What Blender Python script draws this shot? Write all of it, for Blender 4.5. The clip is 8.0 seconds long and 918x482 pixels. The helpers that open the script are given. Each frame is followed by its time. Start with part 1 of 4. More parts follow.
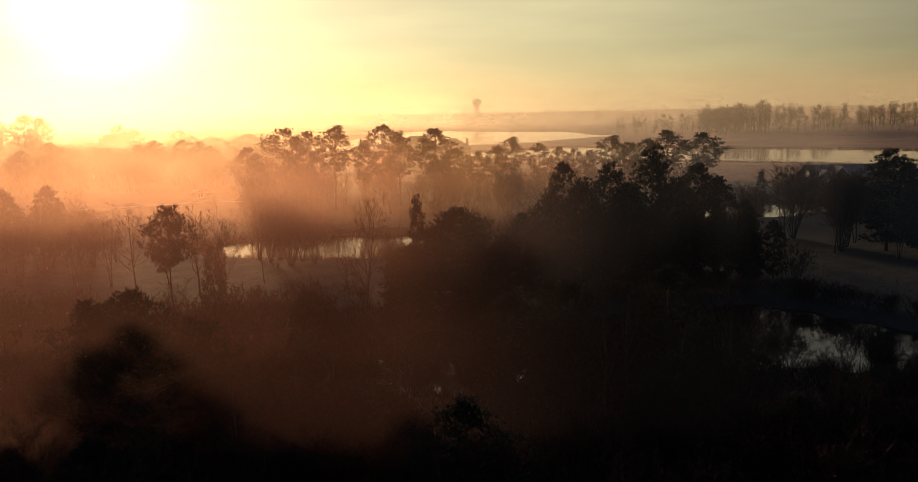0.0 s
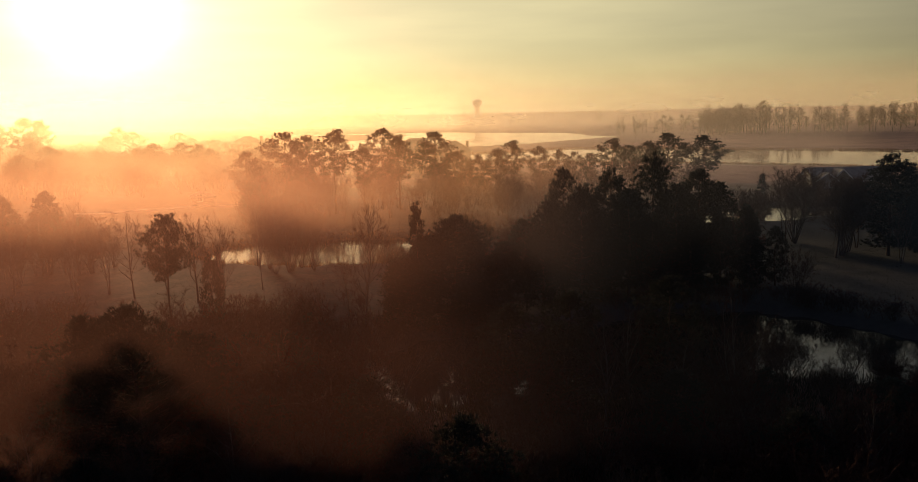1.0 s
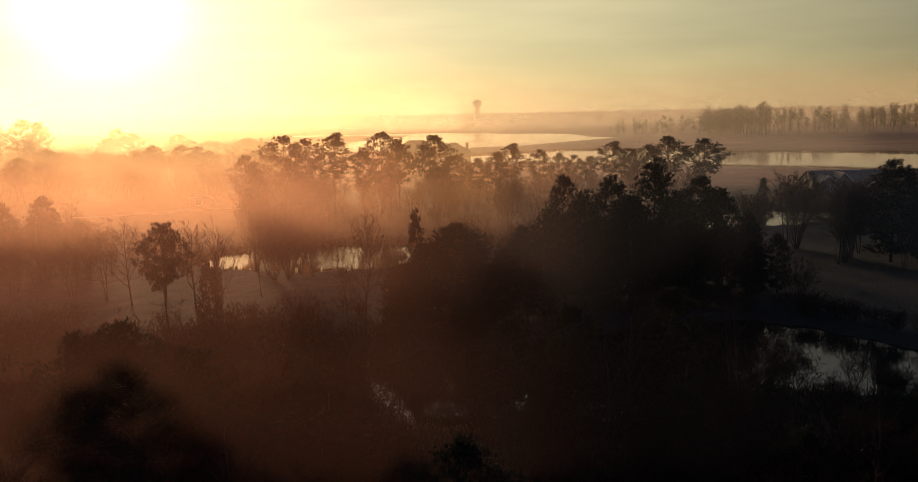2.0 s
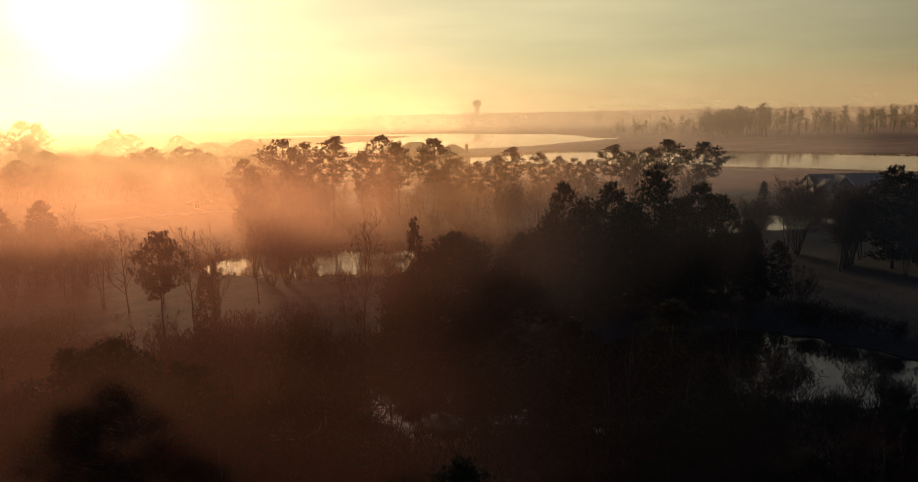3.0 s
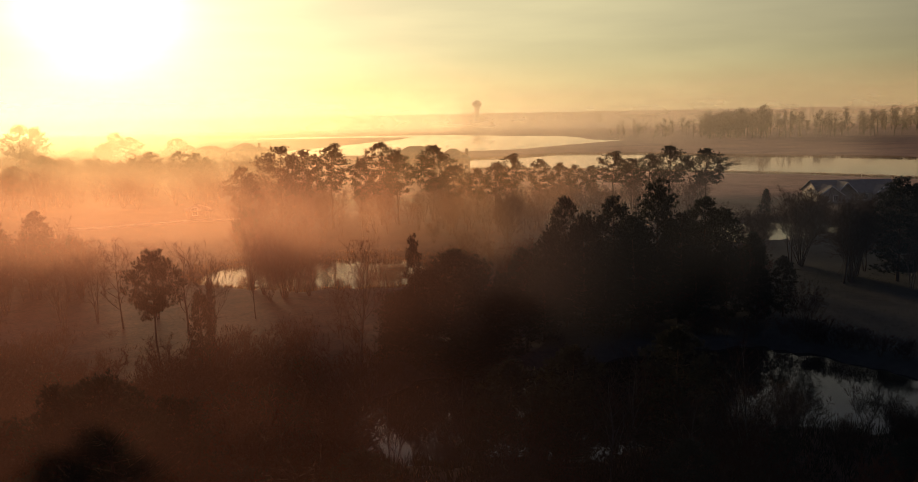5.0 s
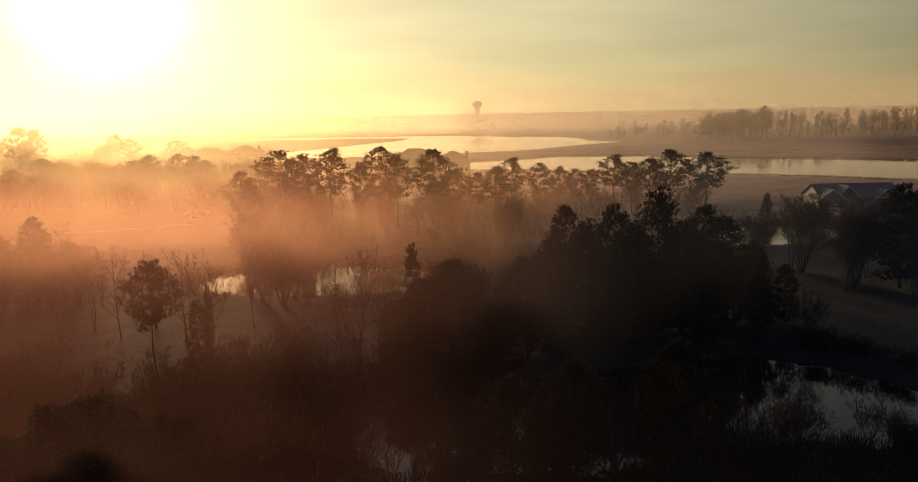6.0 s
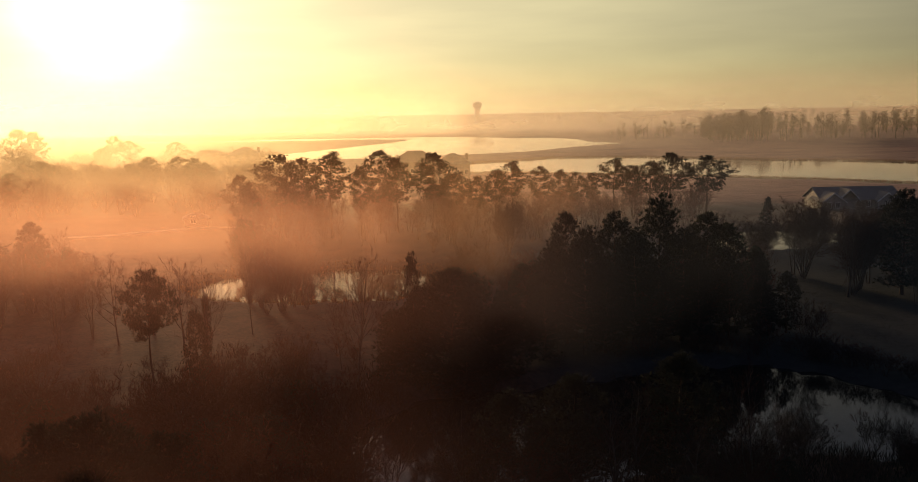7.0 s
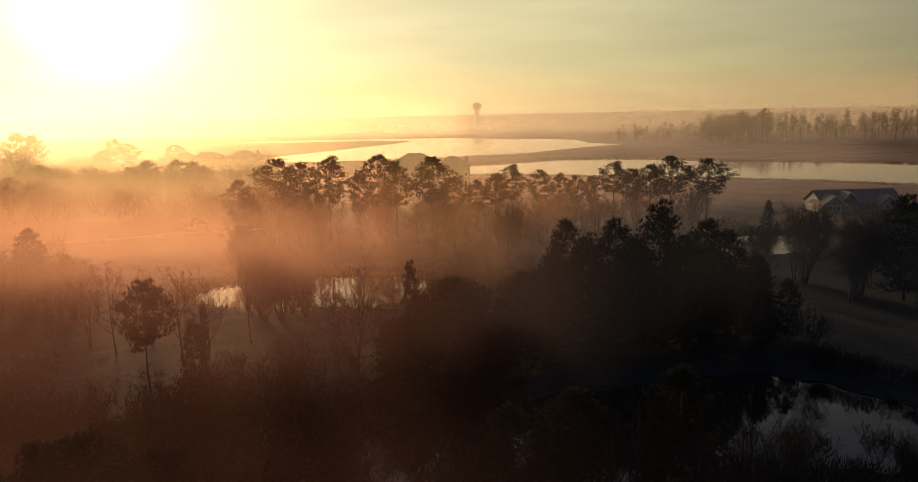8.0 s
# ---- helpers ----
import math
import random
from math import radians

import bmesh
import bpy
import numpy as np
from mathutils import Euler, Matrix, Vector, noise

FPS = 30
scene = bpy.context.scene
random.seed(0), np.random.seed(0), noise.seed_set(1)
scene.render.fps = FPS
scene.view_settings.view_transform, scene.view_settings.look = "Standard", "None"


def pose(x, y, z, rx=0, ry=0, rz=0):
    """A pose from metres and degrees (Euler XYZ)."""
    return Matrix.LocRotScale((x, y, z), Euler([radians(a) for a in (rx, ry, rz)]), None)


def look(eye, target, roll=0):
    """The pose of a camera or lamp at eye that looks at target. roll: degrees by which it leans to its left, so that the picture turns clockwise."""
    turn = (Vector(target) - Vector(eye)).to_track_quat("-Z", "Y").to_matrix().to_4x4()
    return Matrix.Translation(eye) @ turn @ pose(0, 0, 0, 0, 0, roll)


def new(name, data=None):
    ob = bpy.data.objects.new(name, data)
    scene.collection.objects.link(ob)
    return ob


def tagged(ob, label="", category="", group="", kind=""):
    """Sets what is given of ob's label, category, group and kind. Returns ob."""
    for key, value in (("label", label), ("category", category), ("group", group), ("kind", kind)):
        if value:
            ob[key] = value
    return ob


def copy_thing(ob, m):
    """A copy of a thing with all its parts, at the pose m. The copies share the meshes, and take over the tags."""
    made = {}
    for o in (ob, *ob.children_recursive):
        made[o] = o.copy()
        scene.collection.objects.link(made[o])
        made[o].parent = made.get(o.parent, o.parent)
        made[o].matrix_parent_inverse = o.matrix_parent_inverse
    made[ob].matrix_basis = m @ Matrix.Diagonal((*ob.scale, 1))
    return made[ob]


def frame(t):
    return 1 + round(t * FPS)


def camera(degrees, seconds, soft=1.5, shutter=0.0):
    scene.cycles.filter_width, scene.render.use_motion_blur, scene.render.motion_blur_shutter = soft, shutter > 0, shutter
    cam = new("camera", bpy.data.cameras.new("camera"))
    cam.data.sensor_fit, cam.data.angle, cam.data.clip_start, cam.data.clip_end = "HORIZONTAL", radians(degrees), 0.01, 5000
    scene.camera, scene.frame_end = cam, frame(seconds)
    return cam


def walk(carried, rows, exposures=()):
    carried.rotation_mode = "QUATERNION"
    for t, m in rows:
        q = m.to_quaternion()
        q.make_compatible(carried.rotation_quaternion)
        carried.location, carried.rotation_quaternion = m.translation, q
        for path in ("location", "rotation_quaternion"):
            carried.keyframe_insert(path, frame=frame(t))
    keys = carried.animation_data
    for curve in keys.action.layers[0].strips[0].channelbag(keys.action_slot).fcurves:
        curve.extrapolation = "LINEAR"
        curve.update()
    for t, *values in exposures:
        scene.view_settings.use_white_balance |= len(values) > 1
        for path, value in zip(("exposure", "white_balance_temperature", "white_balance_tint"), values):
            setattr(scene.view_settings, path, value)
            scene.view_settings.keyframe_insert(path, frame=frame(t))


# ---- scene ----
cam = camera(58.8, 8.0, 0.8)
PATH = [
    (0, (-0.206, 0.057, 20.853), (-0.205, 2.031, 20.534), -1.1),
    (0.5, (-0.172, 0.362, 21.142), (-0.17, 2.337, 20.823), -1.1),
    (1, (-0.112, 0.717, 21.474), (-0.112, 2.691, 21.156), -1.2),
    (1.5, (-0.11, 1.133, 21.799), (-0.11, 3.107, 21.481), -1.2),
    (3, (-0.014, 2.205, 22.9), (-0.013, 4.18, 22.581), -1.1),
    (3.5, (-0.019, 2.659, 23.232), (-0.018, 4.633, 22.912), -1.1),
    (4, (-0.013, 3.139, 23.576), (-0.012, 5.113, 23.257), -1.1),
    (4.5, (0.014, 3.531, 23.916), (0.015, 5.505, 23.597), -1.1),
    (6, (0.185, 4.556, 25.072), (0.185, 6.531, 24.753), -1.1),
    (6.5, (0.194, 4.91, 25.401), (0.194, 6.884, 25.083), -1.2),
    (7, (0.209, 5.251, 25.735), (0.209, 7.225, 25.417), -1.1),
    (7.5, (0.239, 5.556, 26.087), (0.239, 7.53, 25.769), -1.2),
    (8, (0.304, 5.891, 26.388), (0.304, 7.866, 26.071), -1.2),
]
walk(cam, [(t, look(eye, target, roll)) for t, eye, target, roll in PATH])

# ---------------------------------------------------------------- light
SUN_AZ, SUN_EL = radians(-22.8), radians(7.4)
SUN_WAY = Vector((math.sin(SUN_AZ) * math.cos(SUN_EL), math.cos(SUN_AZ) * math.cos(SUN_EL), math.sin(SUN_EL)))


def build_world():
    """A hazy morning sky: a clear-sky base, and the forward glow of the moist air round the low sun."""
    world = bpy.data.worlds.new("morning_sky")
    scene.world = world
    world.use_nodes = True
    nt = world.node_tree
    nt.nodes.clear()
    N, L = nt.nodes.new, nt.links.new
    out = N("ShaderNodeOutputWorld")
    sky = N("ShaderNodeTexSky")
    sky.sky_type, sky.sun_disc = "NISHITA", False
    sky.sun_elevation, sky.sun_rotation = SUN_EL, SUN_AZ
    sky.dust_density, sky.air_density, sky.ozone_density = 1.0, 1.0, 1.0
    base = N("ShaderNodeBackground")
    veil = N("ShaderNodeMix")
    veil.data_type, veil.blend_type = "RGBA", "MULTIPLY"
    veil.inputs[0].default_value = 1.0
    veil.inputs[7].default_value = (0.28, 0.285, 0.45, 1)
    L(sky.outputs[0], veil.inputs[6])
    L(veil.outputs[2], base.inputs["Color"])
    coord = N("ShaderNodeTexCoord")
    unit = N("ShaderNodeVectorMath")
    unit.operation = "NORMALIZE"
    L(coord.outputs["Generated"], unit.inputs[0])
    dot = N("ShaderNodeVectorMath")
    dot.operation = "DOT_PRODUCT"
    dot.inputs[1].default_value = SUN_WAY
    L(unit.outputs[0], dot.inputs[0])
    top = N("ShaderNodeMath")
    top.operation = "MAXIMUM"
    top.inputs[1].default_value = 0.0
    L(dot.outputs["Value"], top.inputs[0])
    # thin cloud streaks, stretched along the horizon
    stretch = N("ShaderNodeMapping")
    stretch.inputs["Scale"].default_value = (2.0, 2.0, 16.0)
    L(unit.outputs[0], stretch.inputs[0])
    streak = N("ShaderNodeTexNoise")
    streak.inputs["Scale"].default_value, streak.inputs["Detail"].default_value = 2.2, 5.0
    L(stretch.outputs[0], streak.inputs[0])
    thin = N("ShaderNodeMapRange")
    thin.inputs["From Min"].default_value, thin.inputs["From Max"].default_value = 0.35, 0.7
    thin.inputs["To Min"].default_value, thin.inputs["To Max"].default_value = 1.06, 0.9
    L(streak.outputs[0], thin.inputs[0])
    # the moist layer lies low: its glow thins out towards the zenith
    parts = N("ShaderNodeSeparateXYZ")
    L(unit.outputs[0], parts.inputs[0])
    layer = N("ShaderNodeMapRange")
    layer.interpolation_type = "SMOOTHSTEP"
    layer.inputs["From Min"].default_value, layer.inputs["From Max"].default_value = 0.12, 0.5
    layer.inputs["To Min"].default_value, layer.inputs["To Max"].default_value = 1.0, 0.15
    L(parts.outputs["Z"], layer.inputs[0])
    # and above it the clear blue sky shows more fully
    clear = N("ShaderNodeMapRange")
    clear.interpolation_type = "SMOOTHSTEP"
    clear.inputs["From Min"].default_value, clear.inputs["From Max"].default_value = 0.14, 0.42
    clear.inputs["To Min"].default_value, clear.inputs["To Max"].default_value = 0.055, 0.115
    L(parts.outputs["Z"], clear.inputs[0])
    L(clear.outputs[0], base.inputs["Strength"])
    veiled = N("ShaderNodeMath")
    veiled.operation = "MULTIPLY"
    L(thin.outputs[0], veiled.inputs[0])
    L(layer.outputs[0], veiled.inputs[1])
    total = base
    for power, colour, strength in GLOW:
        lobe = N("ShaderNodeMath")
        lobe.operation = "POWER"
        lobe.inputs[1].default_value = power
        L(top.outputs[0], lobe.inputs[0])
        amount = N("ShaderNodeMath")
        amount.operation = "MULTIPLY"
        amount.inputs[1].default_value = strength
        L(lobe.outputs[0], amount.inputs[0])
        soft = N("ShaderNodeMath")
        soft.operation = "MULTIPLY"
        L(amount.outputs[0], soft.inputs[0])
        L(veiled.outputs[0], soft.inputs[1])
        bg = N("ShaderNodeBackground")
        bg.inputs["Color"].default_value = (*colour, 1)
        L(soft.outputs[0], bg.inputs["Strength"])
        add = N("ShaderNodeAddShader")
        L(total.outputs[0], add.inputs[0])
        L(bg.outputs[0], add.inputs[1])
        total = add
    L(total.outputs[0], out.inputs["Surface"])


GLOW = [(2.5, (1.0, 0.86, 0.40), 0.86), (60.0, (1.0, 0.93, 0.55), 0.22), (480.0, (1.0, 0.94, 0.8), 1.5)]
build_world()
lamp = bpy.data.lights.new("sun", "SUN")
lamp.energy, lamp.angle, lamp.color = 3.0, radians(10.0), (1.0, 0.66, 0.34)
scene.cycles.transparent_max_bounces = 24
sun = new("sun", lamp)
sun.matrix_world = look(SUN_WAY * 100, (0, 0, 0))


# ---------------------------------------------------------------- materials
def shader(name):
    m = bpy.data.materials.new(name)
    m.use_nodes = True
    nt = m.node_tree
    nt.nodes.clear()
    return m, nt, nt.nodes.new, nt.links.new


def mottled(nt, dark, light, scale, detail=6.0, where="Object", stretch=(1, 1, 1)):
    """A colour that wanders between two tones at a coarse and a fine scale; returns the colour socket and the fine noise."""
    N, L = nt.nodes.new, nt.links.new
    coord = N("ShaderNodeTexCoord")
    mapping = N("ShaderNodeMapping")
    mapping.inputs["Scale"].default_value = stretch
    L(coord.outputs[where], mapping.inputs[0])
    fine, coarse = N("ShaderNodeTexNoise"), N("ShaderNodeTexNoise")
    for node, s in ((fine, scale), (coarse, scale * 0.13)):
        node.inputs["Scale"].default_value, node.inputs["Detail"].default_value = s, detail
        L(mapping.outputs[0], node.inputs[0])
    both = N("ShaderNodeMix")
    both.inputs[0].default_value = 0.5
    L(fine.outputs[0], both.inputs[2])
    L(coarse.outputs[0], both.inputs[3])
    ramp = N("ShaderNodeValToRGB")
    ramp.color_ramp.elements[0].position, ramp.color_ramp.elements[1].position = 0.36, 0.64
    ramp.color_ramp.elements[0].color, ramp.color_ramp.elements[1].color = (*dark, 1), (*light, 1)
    L(both.outputs[0], ramp.inputs[0])
    return ramp.outputs[0], fine.outputs[0]


def solid(name, dark, light, scale, rough=0.8, bump=0.3, depth=0.02, stretch=(1, 1, 1), metal=0.0):
    m, nt, N, L = shader(name)
    out, bsdf = N("ShaderNodeOutputMaterial"), N("ShaderNodeBsdfPrincipled")
    colour, fine = mottled(nt, dark, light, scale, stretch=stretch)
    L(colour, bsdf.inputs["Base Color"])
    bsdf.inputs["Roughness"].default_value, bsdf.inputs["Metallic"].default_value = rough, metal
    b = N("ShaderNodeBump")
    b.inputs["Strength"].default_value, b.inputs["Distance"].default_value = bump, depth
    L(fine, b.inputs["Height"])
    L(b.outputs[0], bsdf.inputs["Normal"])
    L(bsdf.outputs[0], out.inputs[0])
    return m


def leafy(name, dark, light, through_colour, share, rough=0.6):
    """Needles or twigs: a matt colour that differs from island to island, with light coming through the thin parts."""
    m, nt, N, L = shader(name)
    out = N("ShaderNodeOutputMaterial")
    geo = N("ShaderNodeNewGeometry")
    info = N("ShaderNodeObjectInfo")
    ramp = N("ShaderNodeValToRGB")
    ramp.color_ramp.elements[0].color, ramp.color_ramp.elements[1].color = (*dark, 1), (*light, 1)
    mean = N("ShaderNodeMix")
    mean.inputs[0].default_value = 0.4
    L(geo.outputs["Random Per Island"], mean.inputs[2])
    L(info.outputs["Random"], mean.inputs[3])
    L(mean.outputs[0], ramp.inputs[0])
    bsdf = N("ShaderNodeBsdfPrincipled")
    bsdf.inputs["Roughness"].default_value = rough
    bsdf.inputs["Specular IOR Level"].default_value = 0.12
    L(ramp.outputs[0], bsdf.inputs["Base Color"])
    thin = N("ShaderNodeBsdfTranslucent")
    thin.inputs[0].default_value = (*through_colour, 1)
    mix = N("ShaderNodeMixShader")
    mix.inputs[0].default_value = share
    L(bsdf.outputs[0], mix.inputs[1])
    L(thin.outputs[0], mix.inputs[2])
    L(mix.outputs[0], out.inputs[0])
    return m


def water_material(rough, ripples=0.12):
    m, nt, N, L = shader("still_water")
    out, bsdf = N("ShaderNodeOutputMaterial"), N("ShaderNodeBsdfPrincipled")
    bsdf.inputs["Base Color"].default_value = (0.012, 0.014, 0.012, 1)
    bsdf.inputs["Roughness"].default_value, bsdf.inputs["IOR"].default_value = rough, 1.33
    coord, ripple = N("ShaderNodeTexCoord"), N("ShaderNodeTexNoise")
    L(coord.outputs["Object"], ripple.inputs[0])
    ripple.inputs["Scale"].default_value, ripple.inputs["Detail"].default_value = 1.6, 3.0
    b = N("ShaderNodeBump")
    b.inputs["Strength"].default_value, b.inputs["Distance"].default_value = ripples, 0.03
    L(ripple.outputs[0], b.inputs["Height"])
    L(b.outputs[0], bsdf.inputs["Normal"])
    L(bsdf.outputs[0], out.inputs[0])
    return m


def ground_material():
    """Winter lawn near the houses, rust-brown marsh grass along the river, told apart by the sheet's own zones."""
    m, nt, N, L = shader("winter_ground")
    out, bsdf = N("ShaderNodeOutputMaterial"), N("ShaderNodeBsdfPrincipled")
    lawn, fine = mottled(nt, (0.015, 0.02, 0.017), (0.036, 0.04, 0.033), 1.3)
    # Leaf litter, its brown reddened to hold the glow of the mist.
    litter, rough = mottled(nt, (0.032, 0.017, 0.011), (0.1, 0.052, 0.033), 2.3)
    marsh, reed = mottled(nt, (0.19, 0.085, 0.06), (0.38, 0.195, 0.14), 0.5, stretch=(0.35, 1, 1))
    zone, wood = N("ShaderNodeAttribute"), N("ShaderNodeAttribute")
    zone.attribute_name, wood.attribute_name = "marsh", "wood"
    first, second = N("ShaderNodeMix"), N("ShaderNodeMix")
    first.data_type = second.data_type = "RGBA"
    L(wood.outputs["Fac"], first.inputs[0])
    L(lawn, first.inputs[6])
    L(litter, first.inputs[7])
    L(zone.outputs["Fac"], second.inputs[0])
    L(first.outputs[2], second.inputs[6])
    L(marsh, second.inputs[7])
    L(second.outputs[2], bsdf.inputs["Base Color"])
    bsdf.inputs["Roughness"].default_value = 0.95
    b = N("ShaderNodeBump")
    b.inputs["Strength"].default_value, b.inputs["Distance"].default_value = 0.5, 0.05
    L(fine, b.inputs["Height"])
    L(b.outputs[0], bsdf.inputs["Normal"])
    L(bsdf.outputs[0], out.inputs[0])
    return m


BARK = solid("pine_bark", (0.035, 0.022, 0.015), (0.11, 0.07, 0.045), 9.0, 0.9, 0.8, 0.04, (1, 1, 0.25))
GREY_BARK = solid("grey_bark", (0.05, 0.04, 0.032), (0.13, 0.10, 0.08), 12.0, 0.9, 0.6, 0.02, (1, 1, 0.3))
NEEDLES = leafy("pine_needles", (0.019, 0.028, 0.022), (0.046, 0.056, 0.042), (0.055, 0.05, 0.03), 0.15, 0.8)
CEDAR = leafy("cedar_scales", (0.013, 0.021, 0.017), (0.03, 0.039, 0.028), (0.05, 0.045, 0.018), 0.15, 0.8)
TWIGS = leafy("bare_twigs", (0.04, 0.028, 0.022), (0.09, 0.06, 0.045), (0.12, 0.06, 0.04), 0.2, 0.9)
RUST = leafy("rusty_twigs", (0.045, 0.02, 0.015), (0.1, 0.046, 0.032), (0.13, 0.05, 0.035), 0.2, 0.9)
REED = leafy("dry_reed", (0.12, 0.07, 0.04), (0.28, 0.17, 0.10), (0.3, 0.17, 0.08), 0.35)
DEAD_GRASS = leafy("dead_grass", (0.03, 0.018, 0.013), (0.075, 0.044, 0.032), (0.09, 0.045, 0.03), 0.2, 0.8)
FAR_LEAF = leafy("far_crowns", (0.03, 0.035, 0.018), (0.08, 0.065, 0.04), (0.12, 0.08, 0.04), 0.3)
WATER, RUFFLED = water_material(0.04), water_material(0.04, 0.06)
GROUND = ground_material()
SHINGLE = solid("grey_shingle", (0.12, 0.115, 0.11), (0.22, 0.21, 0.2), 6.0, 0.95, 0.4, 0.01)
SIDING = solid("pale_siding", (0.2, 0.18, 0.16), (0.3, 0.27, 0.24), 3.0, 0.7, 0.1, 0.005)
BRICK = solid("brown_brickwork", (0.13, 0.07, 0.05), (0.24, 0.13, 0.09), 7.0, 0.85, 0.4, 0.01)
TRIM = solid("white_trim", (0.62, 0.60, 0.56), (0.78, 0.76, 0.72), 5.0, 0.5, 0.05, 0.002)
STEEL = solid("painted_steel", (0.34, 0.35, 0.36), (0.44, 0.45, 0.46), 0.6, 0.5, 0.05, 0.01)
GLASS = solid("dark_window", (0.02, 0.022, 0.025), (0.04, 0.042, 0.045), 2.0, 0.06, 0.0, 0.001)


# ---------------------------------------------------------------- mesh helpers
class Shape:
    """Collects points and faces of one mesh."""

    def __init__(self):
        self.v, self.f = [], []

    def tube(self, a, b, ra, rb, n):
        way = b - a
        if way.length < 1e-5:
            return
        way.normalize()
        side = way.orthogonal().normalized()
        up = way.cross(side)
        k = len(self.v)
        for p, r in ((a, ra), (b, rb)):
            for i in range(n):
                w = 2 * math.pi * i / n
                self.v.append(p + side * (r * math.cos(w)) + up * (r * math.sin(w)))
        for i in range(n):
            j = (i + 1) % n
            self.f.append((k + i, k + j, k + n + j, k + n + i))

    def spike(self, a, b, r):
        """A thin three-sided twig that ends in a point."""
        way = b - a
        side = way.orthogonal().normalized() * r
        up = way.normalized().cross(side)
        k = len(self.v)
        self.v += [a + side, a - side * 0.5 + up * 0.87, a - side * 0.5 - up * 0.87, b]
        self.f += [(k, k + 1, k + 3), (k + 1, k + 2, k + 3), (k + 2, k, k + 3)]

    def blade(self, a, b, width, rng):
        """One needle bundle or blade."""
        way = b - a
        side = way.cross(Vector((rng.uniform(-1, 1), rng.uniform(-1, 1), rng.uniform(-1, 1))))
        if side.length < 1e-6:
            return
        side = side.normalized() * width
        k = len(self.v)
        m = a + way * 0.55
        self.v += [a, m + side, b, m - side]
        self.f += [(k, k + 1, k + 2, k + 3)]

    def box(self, x0, y0, z0, x1, y1, z1):
        k = len(self.v)
        self.v += [Vector(p) for p in ((x0, y0, z0), (x1, y0, z0), (x1, y1, z0), (x0, y1, z0), (x0, y0, z1), (x1, y0, z1), (x1, y1, z1), (x0, y1, z1))]
        self.f += [tuple(k + i for i in q) for q in ((3, 2, 1, 0), (4, 5, 6, 7), (0, 1, 5, 4), (1, 2, 6, 5), (2, 3, 7, 6), (3, 0, 4, 7))]

    def hull(self, points, faces):
        k = len(self.v)
        self.v += [Vector(p) for p in points]
        self.f += [tuple(k + i for i in q) for q in faces]

    def mesh(self, name, material, smooth=False):
        me = bpy.data.meshes.new(name)
        me.from_pydata(self.v, [], self.f)
        me.materials.append(material)
        if smooth:
            me.polygons.foreach_set("use_smooth", [True] * len(me.polygons))
        me.update()
        return me


def part(name, shape, material, parent, label="", smooth=False):
    ob = new(name, shape.mesh(name, material, smooth))
    ob.parent = parent
    return tagged(ob, label)


def lean_in(rng, k):
    return Vector((rng.uniform(-k, k), rng.uniform(-k, k), rng.uniform(-k, k)))


# ---------------------------------------------------------------- the lie of the land
POND_A = [(-40, 122.5), (-38.5, 130), (-34.5, 134.5), (-24, 138.5), (-9, 137), (-2, 133), (1, 126), (-3, 118), (-10, 113), (-20, 111.5), (-30, 113), (-36.5, 116.5)]
POND_B = [(42, 150), (48, 161), (58, 170), (68, 172), (78, 167), (78, 158), (66, 150.5), (56, 145), (48, 144)]
POND_C = [(-10, 60), (-9, 68), (-4, 75), (4, 77.5), (14, 80), (24, 83.5), (30, 83), (35, 80.5), (40, 74), (48, 67), (53, 59), (46, 55), (36, 59), (28, 62.5), (18, 61), (8, 57), (-2, 56)]
RIVER = [(-25, 345), (20, 335), (70, 312), (98, 296), (122, 281), (143, 262), (210, 232), (420, 170), (700, 120), (700, 190), (420, 250), (260, 318), (194, 353), (185, 364), (143, 390), (96, 425), (52, 435), (23, 411), (-8, 398), (-22, 375)]
LAKE = [(116, 589), (88, 563), (64, 533), (41, 500), (0, 478), (-40, 462), (-107, 452), (-118, 500), (-84, 590), (-52, 680), (-39, 742), (-80, 765), (-345, 775), (-345, 818), (-75, 812), (-14, 806), (47, 738), (81, 724), (99, 672), (98, 632)]
WATERS = [POND_A, POND_B, POND_C, RIVER, LAKE]


def edge_distance(px, py, poly):
    """Distance to an outline, negative inside it."""
    best = np.full(px.shape, 1e9)
    inside = np.zeros(px.shape, bool)
    for (ax, ay), (bx, by) in zip(poly, poly[1:] + poly[:1]):
        ex, ey = bx - ax, by - ay
        t = np.clip(((px - ax) * ex + (py - ay) * ey) / (ex * ex + ey * ey), 0, 1)
        best = np.minimum(best, np.hypot(px - ax - t * ex, py - ay - t * ey))
        cross = ((ay > py) != (by > py)) & (px < ex * (py - ay) / (ey if ey else 1e-9) + ax)
        inside ^= cross
    return np.where(inside, -best, best)


def smooth(a, b, x):
    t = np.clip((x - a) / (b - a), 0, 1)
    return t * t * (3 - 2 * t)


def marsh_share(px, py):
    return smooth(205, 240, py + 0.12 * px + 5 * np.sin(px * 0.05)) * smooth(-75, -30, px + (py - 250) * 0.25)


